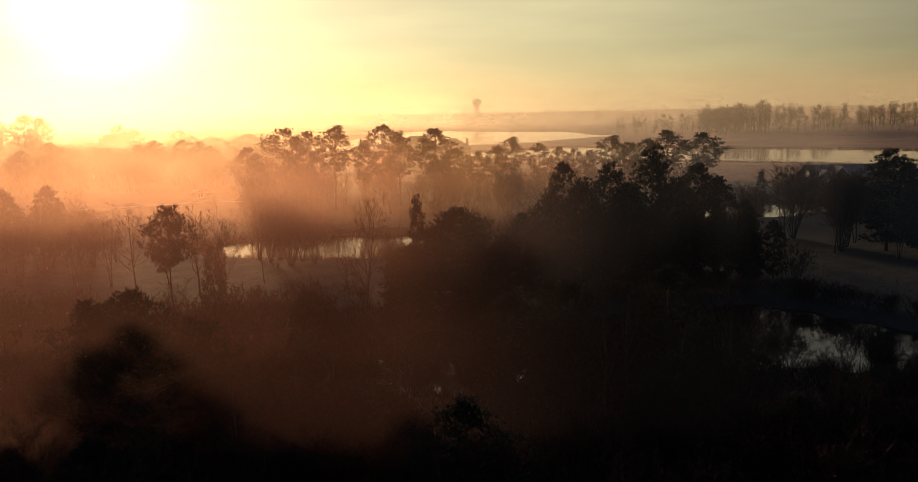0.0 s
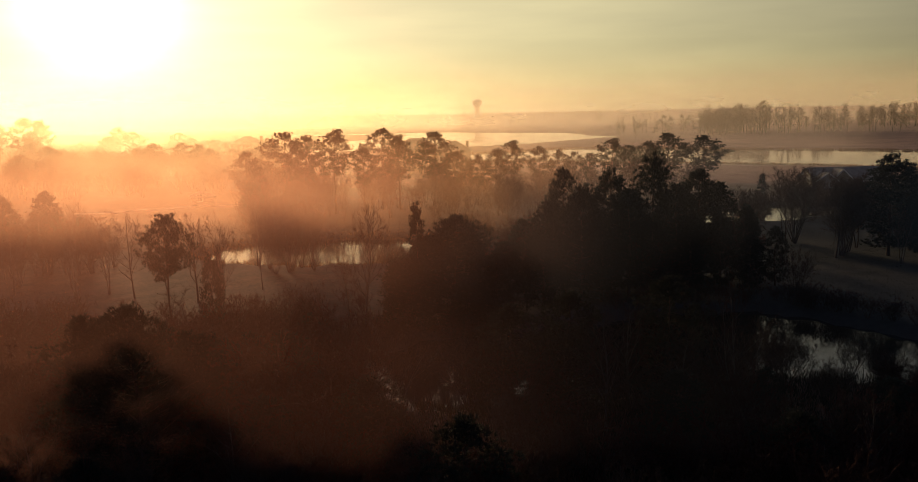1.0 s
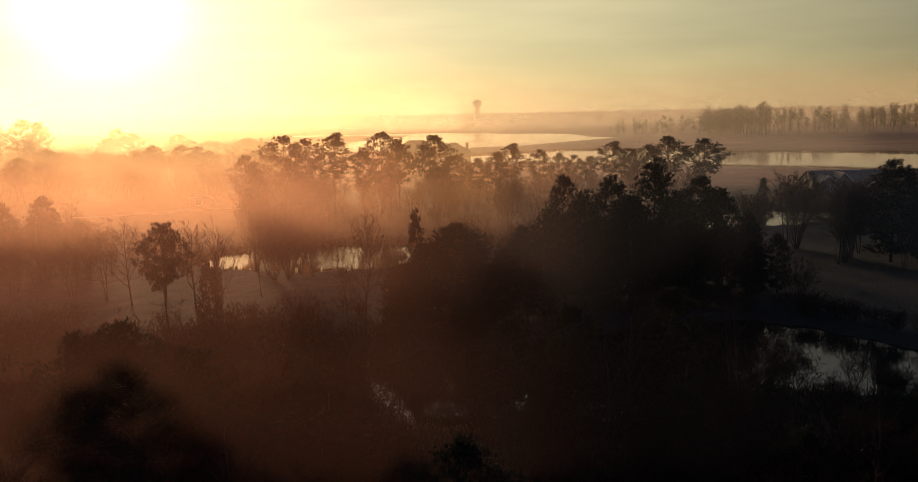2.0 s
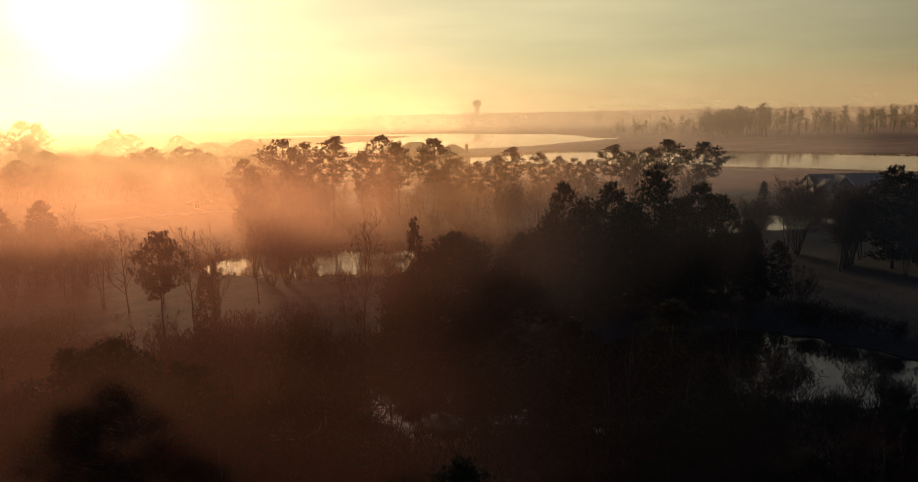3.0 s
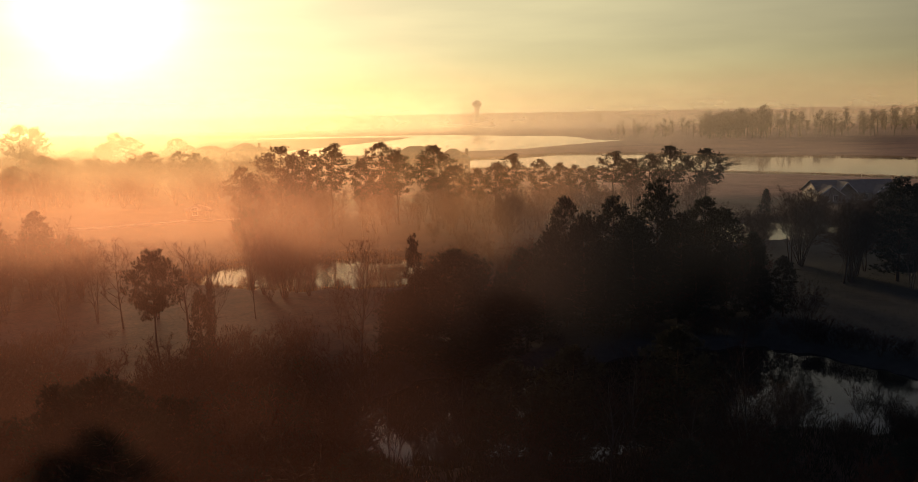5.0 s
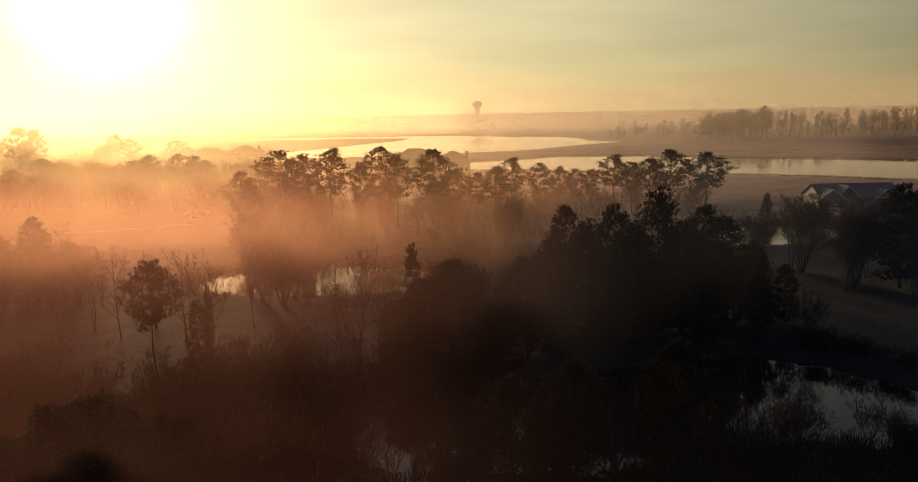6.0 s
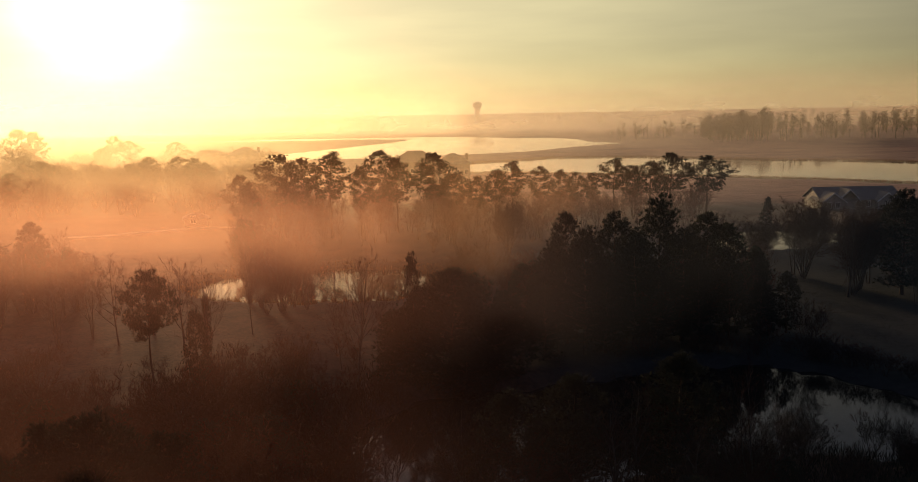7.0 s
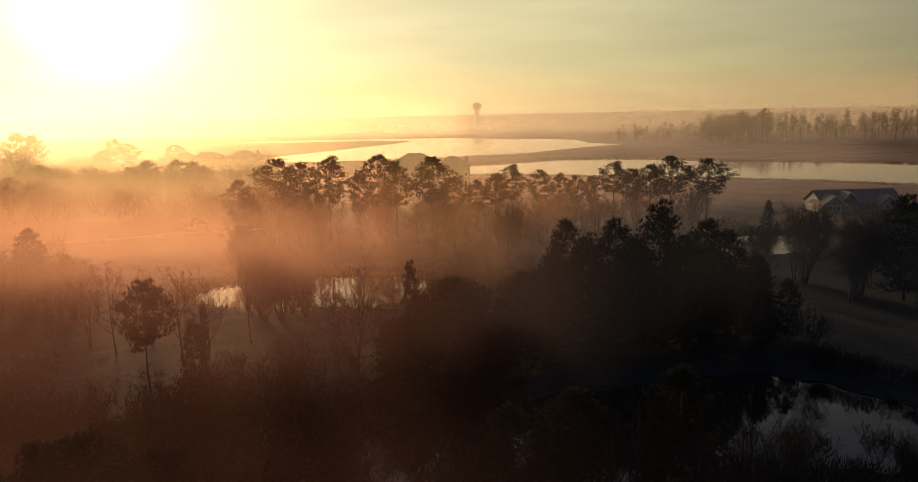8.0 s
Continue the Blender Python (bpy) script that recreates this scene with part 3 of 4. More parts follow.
for x, y, top, wide in ((49.8, 120, 12.5, 1.0), (52, 109.5, 12.8, 0.8), (45.5, 127, 8.5, 0.9), (54.5, 113, 11, 0.8), (78.5, 178, 5.0, 1.1), (87, 179, 5.2, 1.2)):
    plant(FAN_TREE, x, y, top - 0.7, wide, None, "many-stemmed bare tree with a fan of fine branches", "tree", "fan-shaped bare trees")
for x, y, top, wide in ((-27.6, 110.5, 12.3, 0.7), (8.2, 137, 11, 0.8)):
    plant(FAN_TREE, x, y, top - 0.7, wide, None, "many-stemmed bare tree at the bright pond", "tree", "fan-shaped bare trees")

for x, y, top, wide in ((-22.4, 105.5, 11.4, 0.9), (-25.4, 107.5, 12.2, 0.8), (-19.4, 107, 9.4, 0.8), (-21.4, 109, 11.0, 0.85), (-23.8, 104, 6.2, 1.2), (-22.2, 106.5, 7.2, 1.2)):
    plant(HAZE_TREE, x, y, top - 0.5, wide, None, "broad leafless tree with a dense haze of rust-brown twigs", "tree", "hazy trees by the bright pond")
plant(TALL_PINES[2], -27.6, 110, 11.8, 0.8, None, "slim pine rising out of bare trees by the pond", "tree")

# woods behind the bright pond and before the river
spots = []
for i in range(190):
    x, y = RNG.uniform(-46, 62), RNG.uniform(155, 190)
    if not (x > 30 and y < 168 or x > 50 and y < 182):
        spots.append((x, y, RNG.uniform(5.0, 9.5), RNG.uniform(0.9, 1.3)))
grove("river_thicket", "leafless brown woods between pond and river", GROVE[:1], spots[::2])
grove("rusty_thicket", "rust-brown leafless woods between pond and river", GROVE[1:], spots[1::2])
for i in range(26):
    x, y = RNG.uniform(-4, 8), RNG.uniform(96, 134)
    plant(RNG.choice(SHRUBS + BARE[1:3]), x + (y - 96) * 0.1, y, RNG.uniform(3.0, 5.5), 1.0, None, "leafless undergrowth between the ponds", "tree", "undergrowth between the ponds")
for i in range(40):
    x, y = RNG.uniform(6, 40), RNG.uniform(88, 112)
    plant(RNG.choice(THICKET), x, y, RNG.uniform(4.0, 8.5), 1.0, None, "leafless tree among the dark pines", "tree", "dark wood by the pond")
for i in range(16):
    x, y = RNG.uniform(62, 100), RNG.uniform(164, 184)
    plant(RNG.choice(THICKET), x, min(y, 177), RNG.uniform(1.8, 4.0), 1.0, None, "leafless bush on the river lawn", "shrub", "bushes on the river lawn")

# misty trees towards the sun
for x, y, top, wide in ((-158, 300, 23.4, 1.1), (-152, 300, 22.2, 1.1), (-165, 290, 22.5, 1.3), (-171, 300, 21.5, 1.3), (-164, 400, 17.6, 1.3), (-119, 240, 14.5, 1.2), (-87, 260, 13.9, 1.4), (-75, 250, 12.1, 1.2), (-106, 200, 13.2, 1.2), (-112, 208, 12.4, 1.2), (-92, 236, 13, 1.3), (-81, 258, 13.6, 1.3), (-97, 262, 14, 1.3), (-123, 246, 14, 1.3), (-128, 300, 15, 1.4), (-100, 310, 14, 1.4), (-140, 330, 15, 1.4), (-150, 380, 15.5, 1.5), (-130, 385, 14.5, 1.5)):
    plant(RNG.choice(TALL_PINES), x, y, top - 1.0, wide, None, "evergreen lost in the morning mist", "tree", "misty trees")
spots = []
for i in range(150):
    y = RNG.uniform(194, 345)
    spots.append((RNG.uniform(-0.58, -0.22) * y, y, RNG.uniform(7.5, 13), RNG.uniform(1.5, 2.1)))
grove("misty_thicket", "leafless woods dissolving in the morning mist", GROVE[:1], spots)
for i in range(36):
    y = RNG.uniform(98, 125)
    x = RNG.uniform(-0.66, -0.44) * y
    plant(RNG.choice(RUSTY + BARE[:3]), x, y, RNG.uniform(5, 9), RNG.uniform(1.0, 1.4), None, "leafless tree glowing in morning light", "tree", "glowing thicket")

for x, y, top, wide in ((5, 86, 7.5, 1.2), (8.5, 84, 8.2, 1.2), (15, 86, 9.5, 1.2), (20.5, 87.5, 9, 1.2), (25, 88, 9.5, 1.2), (32, 89, 7, 1.2), (36, 92, 7.5, 1.1), (27, 96, 11, 1.1), (20, 97, 12, 1.1), (11, 95, 11, 1.1), (0.5, 86, 8, 1.2), (-3, 84, 8.6, 1.1), (-6.5, 82, 6.5, 1.2), (34, 97, 9.5, 1.1)):
    plant(RNG.choice(DARK_PINES), x, y, top - 0.25, wide, None, "dark low-limbed pine in the wood by the pond", "tree", "dark pines by the pond")
for x, y, top, wide in ((-4.5, 54.5, 6.5, 0.9), (0.5, 54, 7, 0.9), (-8.5, 57, 6.5, 1.0)):
    plant(BARE[2], x, y, top, wide, None, "bare many-stemmed tree on the near bank of the pond", "tree", "trees on the near bank")
for x, y, top in ((3.5, 53, 8), (7, 54, 8.6), (11.5, 55, 8.2), (15, 57, 9), (19, 57.5, 5.0), (9, 50, 8), (14, 51, 7), (20, 52, 3.6), (-12, 55, 6), (-17, 56, 5.4), (-12.5, 66, 4.6)):
    plant(RNG.choice((BANK_PINE, BANK_PINE, BANK_PINE, BARE[0])), x, y, top + 0.3, 1.1, None, "dark tree on the near bank of the pond", "tree", "trees on the near bank")

plant(RUSTY[0], 17.4, 50.6, 11.0, 0.7, None, "tall bare tree with rust-red upper twigs on the near bank", "tree")
plant(RUSTY[0], 31.0, 84.3, 4.6, 1.1, None, "small rust-red tree on the bank of the dark pond", "tree")
for x, y, H in ((22, 43, 4.0), (27, 50, 3.6), (33, 55, 3.4), (38, 53, 3.4), (30, 47, 3.8)):
    plant(BANK_PINE, x, y, H, 1.6, None, "low spreading evergreen on the near bank", "shrub", "trees on the near bank")

for x, y, H, wide in ((35.2, 84, 6.0, 0.9), (31.5, 60.5, 3.6, 0.9), (19.6, 54, 6.4, 0.9), (24, 59.5, 4.6, 0.9), (22, 56, 5.0, 0.9), (37, 57, 3.4, 0.9), (41.5, 55, 3.4, 0.9)):
    plant(BARE[2], x, y, H, wide, None, "bare many-stemmed tree hanging over the dark pond", "tree", "trees on the near bank")

for i in range(18):
    t = RNG.random()
    a, b = RNG.choice((((27, 60.5), (36, 57)), ((36, 57), (46, 53)), ((46, 53), (54, 56))))
    plant(RNG.choice((BARE[2], SHRUBS[1], BARE[2])), a[0] + (b[0] - a[0]) * t, a[1] + (b[1] - a[1]) * t - RNG.uniform(0, 1.5), RNG.uniform(2.0, 3.1), 1.3, None, "leafless brush veiling the dark pond", "shrub", "brush on the near bank")

# brush and low trees before the nearest pond
spots = []
for i in range(80):
    y = RNG.uniform(60, 88)
    spots.append((RNG.uniform(-0.62, -0.12) * y, y, RNG.uniform(1.0, 2.6), 1.4))
for i in range(150):
    y = RNG.uniform(44, 66)
    x = RNG.uniform(-0.66, -0.14) * y
    if float(edge_distance(np.array([x]), np.array([y]), POND_C)[0]) > 1.5:
        spots.append((x, y, RNG.uniform(4.0, 7.2), RNG.uniform(1.2, 1.7)))
grove("wood_floor_brush", "leafless rust-brown brush on the wood floor", BRUSH[:1], spots)
for i in range(210):
    y = RNG.uniform(26, 66)
    x = RNG.uniform(-0.74, 0.74) * y
    if float(edge_distance(np.array([x]), np.array([y]), POND_C)[0]) < 0.8 or -7 < x < 2.6 and y > 46:
        continue
    plant(RNG.choice(SHRUBS), x, y, RNG.uniform(2.6, 4.0) if x > 18 and y > 42 else RNG.uniform(3.2, 6.2), RNG.uniform(1.0, 1.5), None, "leafless shrub in the dark brush", "shrub", "dark brush before the pond")
for i in range(34):
    y = RNG.uniform(34, 64)
    x = RNG.uniform(-0.68, 0.68) * y
    if float(edge_distance(np.array([x]), np.array([y]), POND_C)[0]) < 1.5 or x > 19 and y > 42 or -7 < x < 2.6 and y > 46:
        continue
    plant(RNG.choice([BANK_PINE, BANK_PINE] + BARE[:2]), x, y, RNG.uniform(5.0, 7.5), 1.15, None, "low tree in the dark wood", "tree", "dark brush before the pond")
spots = []
for i in range(90):
    t = RNG.random()
    a, b = RNG.choice((((-9, 69), (4, 79)), ((4, 79), (24, 85)), ((24, 85), (36, 82)), ((34, 83), (42, 74)), ((42, 74), (55, 64)), ((34, 83), (42, 74)), ((42, 74), (55, 64))))
    spots.append((a[0] + (b[0] - a[0]) * t + RNG.uniform(-1, 1), a[1] + (b[1] - a[1]) * t + RNG.uniform(1.0, 2.6), RNG.uniform(1.2, 2.8), 1.3))
grove("pond_bank_brush", "low bare brush along the far bank of the dark pond", BRUSH[1:], spots)

for model in (FAN_TREE, HAZE_TREE, DOME_PINE, BANK_PINE, *TALL_PINES, *DARK_PINES, NEAR_PINE, LEFT_PINE, *CEDARS, *BARE, *RUSTY, *THICKET, *GROVE, *BRUSH, *SHRUBS):
    for o in (*model.children, model):
        bpy.data.objects.remove(o)


def far_woods(name, label, spots, rng):
    """Many distant trees in one mesh: bare lower trunks and crowns of several rounded clumps."""
    s = Shape()
    heights = land([p[0] for p in spots], [p[1] for p in spots])
    for (x, y, H), h in zip(spots, heights):
        foot = Vector((x, y, max(float(h), 0) - 0.2))
        s.tube(foot, foot + Vector((0, 0, H * 0.85)), H * 0.016, H * 0.006, 4)
        w = H * rng.uniform(0.2, 0.32)
        low = rng.choice((0.1, 0.25, 0.4, 0.5))
        for c in range(11):
            u = (c + rng.random()) / 11
            a, r = rng.uniform(0, 6.283), w * math.sqrt(max(0.0, 1 - (2 * u - 0.9) ** 2 / 1.25)) * rng.uniform(0.2, 0.9)
            q = foot + Vector((math.cos(a) * r, math.sin(a) * r, H * (low + (0.95 - low) * u)))
            s.tube(foot + Vector((0, 0, (q.z - foot.z) * 0.86)), q, H * 0.006, H * 0.003, 3)
            for _ in range(24):
                o = lean_in(rng, 1)
                o = o.normalized() * (rng.random() ** 0.5) * H * 0.1
                s.blade(q + o, q + o + lean_in(rng, 1) * H * 0.05, H * 0.014, rng)
    tagged(new(name, s.mesh(name, FAR_LEAF)), label, "woods", kind="stuff")


def far_spots(rng, n, near, far, left, right, low, high):
    """Places for distant trees, off the water."""
    out = []
    for _ in range(n):
        y = rng.uniform(near, far)
        out.append((rng.uniform(left, right) * y, y, rng.uniform(low, high)))
    px, py = np.array([p[0] for p in out]), np.array([p[1] for p in out])
    dry = np.minimum(edge_distance(px, py, RIVER), edge_distance(px, py, LAKE)) > 6
    # open glades and taller stands
    stand = np.sin(px * 0.031 + 1.0) + np.sin(px * 0.013 + py * 0.02) + 0.5 * np.sin(px * 0.09)
    return [(x, y, min(H * (0.8 + 0.14 * k) * rng.uniform(0.75, 1.1), 24.0)) for (x, y, H), ok, k in zip(out, dry, stand) if ok and k > -0.9]


WOODS = random.Random(5)
far_woods("far_pine_woods", "pale far pine woods beyond the marsh", far_spots(WOODS, 430, 570, 760, 0.30, 0.75, 16, 24) + far_spots(WOODS, 40, 600, 700, 0.18, 0.33, 12, 18), WOODS)
far_woods("distant_woods", "faint distant line of woods on the horizon", far_spots(WOODS, 700, 1000, 1700, -0.8, 0.8, 14, 21), WOODS)


# ---------------------------------------------------------------- buildings
def gable_prism(s, x0, x1, y0, y1, z, peak, along="x", over=0.4, thick=0.18):
    """A pitched roof as two sloping slabs with thickness."""
    for side in (-1, 1):
        if along == "x":
            yc, e = (y0 + y1) / 2, (y1 + over if side > 0 else y0 - over)
            drop = z - (peak - z) * over / (abs(y1 - y0) / 2)
            pts = [(x0 - over, e, drop), (x1 + over, e, drop), (x1 + over, yc, peak), (x0 - over, yc, peak)]
        else:
            xc, e = (x0 + x1) / 2, (x1 + over if side > 0 else x0 - over)
            drop = z - (peak - z) * over / (abs(x1 - x0) / 2)
            pts = [(e, y0 - over, drop), (e, y1 + over, drop), (xc, y1 + over, peak), (xc, y0 - over, peak)]
        low = [(a, b, c - thick) for a, b, c in pts]
        s.hull(pts + low, [(0, 1, 2, 3), (7, 6, 5, 4), (0, 4, 5, 1), (1, 5, 6, 2), (2, 6, 7, 3), (3, 7, 4, 0)])


def gable_wall(s, x0, x1, y0, y1, z0, z, peak, along="x"):
    """Walls of a box with pitched ends."""
    s.box(x0, y0, z0, x1, y1, z)
    if along == "x":
        yc = (y0 + y1) / 2
        s.hull([(x0, y0, z), (x0, y1, z), (x0, yc, peak), (x1, y0, z), (x1, y1, z), (x1, yc, peak)], [(0, 2, 1), (3, 4, 5), (0, 3, 5, 2), (1, 2, 5, 4)])
    else:
        xc = (x0 + x1) / 2
        s.hull([(x0, y0, z), (x1, y0, z), (xc, y0, peak), (x0, y1, z), (x1, y1, z), (xc, y1, peak)], [(0, 1, 2), (3, 5, 4), (0, 2, 5, 3), (1, 4, 5, 2)])


def window(parent, x, y, z, w, h):
    """A framed pane on a wall that looks towards the camera's side."""
    pane, rim = Shape(), Shape()
    pane.box(x - w / 2, y - 0.05, z, x + w / 2, y, z + h)
    for a, b, c, d in ((-w / 2 - 0.1, 0, -w / 2, h), (w / 2, 0, w / 2 + 0.1, h), (-w / 2 - 0.1, h, w / 2 + 0.1, h + 0.12), (-w / 2 - 0.1, -0.12, w / 2 + 0.1, 0), (-0.03, 0, 0.03, h)):
        rim.box(x + a, y - 0.09, z + b, x + c, y + 0.01, z + d)
    ob = part("window", pane, GLASS, parent)
    part("frame", rim, TRIM, ob)


def lawn_house(x, y):
    """The long single-storey house with two front gables on the river lawn."""
    root = tagged(new("house"), "low house with grey shingle roof and white-trimmed front gables", "house")
    root.location = (x, y, height_at(x + 8, y + 4) - 0.15)
    walls, roof = Shape(), Shape()
    gable_wall(walls, 0, 19, 1.5, 11, 0, 2.6, 5.0, "x")
    gable_wall(walls, -0.6, 4.6, -0.6, 6, 0, 2.5, 4.25, "y")
    gable_wall(walls, 12.8, 17.2, 0, 6, 0, 2.5, 4.1, "y")
    gable_prism(roof, 0, 19, 1.5, 11, 2.7, 5.2, "x")
    gable_prism(roof, -0.6, 4.6, -0.6, 6.2, 2.6, 4.45, "y")
    gable_prism(roof, 4.4, 8.2, 0.8, 6.2, 3.3, 5.1, "y")
    gable_prism(roof, 12.8, 17.2, 0, 6.2, 2.6, 4.3, "y")
    for x0, x1, y0, z, peak in ((-0.6, 4.6, -0.6, 2.6, 4.45), (4.4, 8.2, 0.8, 3.3, 5.1), (12.8, 17.2, 0, 2.6, 4.3)):
        xc = (x0 + x1) / 2
        for e in (x0 - 0.45, x1 + 0.45):
            d = z - (peak - z) * 0.45 / ((x1 - x0) / 2)
            a, b = Vector((e, y0 - 0.46, d - 0.02)), Vector((xc, y0 - 0.46, peak + 0.02))
            board = Shape()
            board.hull([a, b, b + Vector((0, 0, -0.3)), a + Vector((0, 0, -0.3)), a + Vector((0, 0.08, 0)), b + Vector((0, 0.08, 0)), b + Vector((0, 0.08, -0.3)), a + Vector((0, 0.08, -0.3))], [(0, 1, 2, 3), (7, 6, 5, 4), (0, 4, 5, 1), (1, 5, 6, 2), (2, 6, 7, 3), (3, 7, 4, 0)])
            part("bargeboard", board, TRIM, root, "white bargeboard")
    part("wall", walls, SIDING, root, "pale clapboard wall")
    part("roof", roof, SHINGLE, root, "grey shingle roof")
    for wx, wy in ((1.0, -0.6), (3.0, -0.6), (9.0, 1.5), (11.2, 1.5), (15.0, 0.0), (18.0, 1.5)):
        window(root, wx, wy, 0.9, 0.9, 1.2)
    return root


def tall_house(x, y, w, d, eave, peak, turn, label, chimney=True):
    """A two-storey house under a hipped roof, with a brick chimney."""
    root = tagged(new("house"), label, "house", "houses by the river")
    root.matrix_world = pose(x, y, height_at(x, y) - 0.2, 0, 0, turn)
    walls, roof = Shape(), Shape()
    walls.box(-w / 2, -d / 2, 0, w / 2, d / 2, eave)
    o, r = 0.5, max(0.4, (w - d) / 2)
    pts = [(-w / 2 - o, -d / 2 - o, eave), (w / 2 + o, -d / 2 - o, eave), (w / 2 + o, d / 2 + o, eave), (-w / 2 - o, d / 2 + o, eave), (-r, 0, peak), (r, 0, peak)]
    low = [(a, b, eave - 0.25) for a, b, c in pts[:4]]
    roof.hull(pts + low, [(0, 1, 5, 4), (1, 2, 5), (2, 3, 4, 5), (3, 0, 4), (0, 6, 7, 1), (1, 7, 8, 2), (2, 8, 9, 3), (3, 9, 6, 0), (9, 8, 7, 6)])
    part("wall", walls, SIDING, root)
    part("roof", roof, SHINGLE, root, "grey hipped shingle roof")
    if chimney:
        stack = Shape()
        stack.box(w / 2 - 1.6, -0.6, eave - 0.5, w / 2 - 0.6, 0.4, peak * 0.97)
        stack.box(w / 2 - 1.7, -0.7, peak * 0.97, w / 2 - 0.5, 0.5, peak * 0.97 + 0.25)
        part("chimney", stack, BRICK, root, "brick chimney")
    storeys = 2 if eave > 5 else 1
    for k in range(storeys):
        for i in range(int(w // 3)):
            window(root, -w / 2 + 1.6 + i * 3.0, -d / 2, 0.9 + 2.8 * k, 1.0, 1.5)
    return root


lawn_house(86.4, 196)
tall_house(-1.4, 292, 12, 10, 7.3, 10.6, 0, "two-storey house with hipped roof, hazy by the river")
tall_house(-15, 300, 17, 12, 7.6, 11.4, 0, "wide house with hipped roof behind the tall pines", False)
tall_house(-84, 330, 13, 11, 9.3, 12.2, 8, "tall house in the bright mist by the lake")
tall_house(-112, 376, 17, 11, 6.4, 9.6, -5, "long house dissolving in the bright mist", False)
tall_house(-56.5, 180, 4.6, 3.6, 1.9, 3.0, 20, "small low outbuilding on the misty lawn", False)


def water_tower(x, y):
    root = tagged(new("water_tower"), "distant pale water tower with bulbous tank on the horizon", "water tower")
    root.location = (x, y, 0.4)
    for name, profile in (("shaft", [(7.0, 0), (5.0, 2.5), (4.6, 24), (5.4, 27)]), ("tank", [(5.4, 27), (8.2, 30), (8.6, 33.5), (8.2, 35.5), (5.5, 38), (1.2, 39.2), (0.7, 40), (0.0, 40)])):
        s, n = Shape(), 20
        for r, z in profile:
            s.v += [Vector((r * math.cos(6.2832 * i / n), r * math.sin(6.2832 * i / n), z)) for i in range(n)]
        for k in range(len(profile) - 1):
            for i in range(n):
                j = (i + 1) % n
                s.f.append((k * n + i, k * n + j, (k + 1) * n + j, (k + 1) * n + i))
        part(name, s, STEEL, root, smooth=True)


water_tower(37.8, 1500)


# ---------------------------------------------------------------- morning mist and painted sun glare
def painted_mist_material():
    """Haze sheet: mostly clear, the rest passing the low sun onwards; its share and painted glow tint come from the
    bank itself.
    """
    m, nt, N, L = shader("mist")
    out, clear = N("ShaderNodeOutputMaterial"), N("ShaderNodeBsdfTransparent")
    soft, film, both, mix = N("ShaderNodeBsdfTranslucent"), N("ShaderNodeBsdfRefraction"), N("ShaderNodeMixShader"), N("ShaderNodeMixShader")
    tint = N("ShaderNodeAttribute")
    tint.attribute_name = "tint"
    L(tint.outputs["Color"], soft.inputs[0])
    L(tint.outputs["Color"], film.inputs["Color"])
    film.inputs["Roughness"].default_value, film.inputs["IOR"].default_value = 0.85, 1.7
    both.inputs[0].default_value = 0.48
    L(soft.outputs[0], both.inputs[1])
    L(film.outputs[0], both.inputs[2])
    coord, wisp, span = N("ShaderNodeTexCoord"), N("ShaderNodeTexNoise"), N("ShaderNodeAttribute")
    mapping = N("ShaderNodeMapping")
    mapping.inputs["Scale"].default_value = (0.02, 0.02, 0.09)
    L(coord.outputs["Object"], mapping.inputs[0])
    L(mapping.outputs[0], wisp.inputs[0])
    wisp.inputs["Scale"].default_value, wisp.inputs["Detail"].default_value = 1.0, 3.0
    vary = N("ShaderNodeMapRange")
    vary.inputs["From Min"].default_value, vary.inputs["From Max"].default_value = 0.3, 0.7
    vary.inputs["To Min"].default_value, vary.inputs["To Max"].default_value = 0.78, 1.1
    L(wisp.outputs[0], vary.inputs[0])
    span.attribute_name = "thickness"
    amount = N("ShaderNodeMath")
    amount.operation = "MULTIPLY"
    L(vary.outputs[0], amount.inputs[0])
    L(span.outputs["Fac"], amount.inputs[1])
    L(amount.outputs[0], mix.inputs[0])
    L(clear.outputs[0], mix.inputs[1])
    L(both.outputs[0], mix.inputs[2])
    L(mix.outputs[0], out.inputs[0])
    return m


MIST = painted_mist_material()


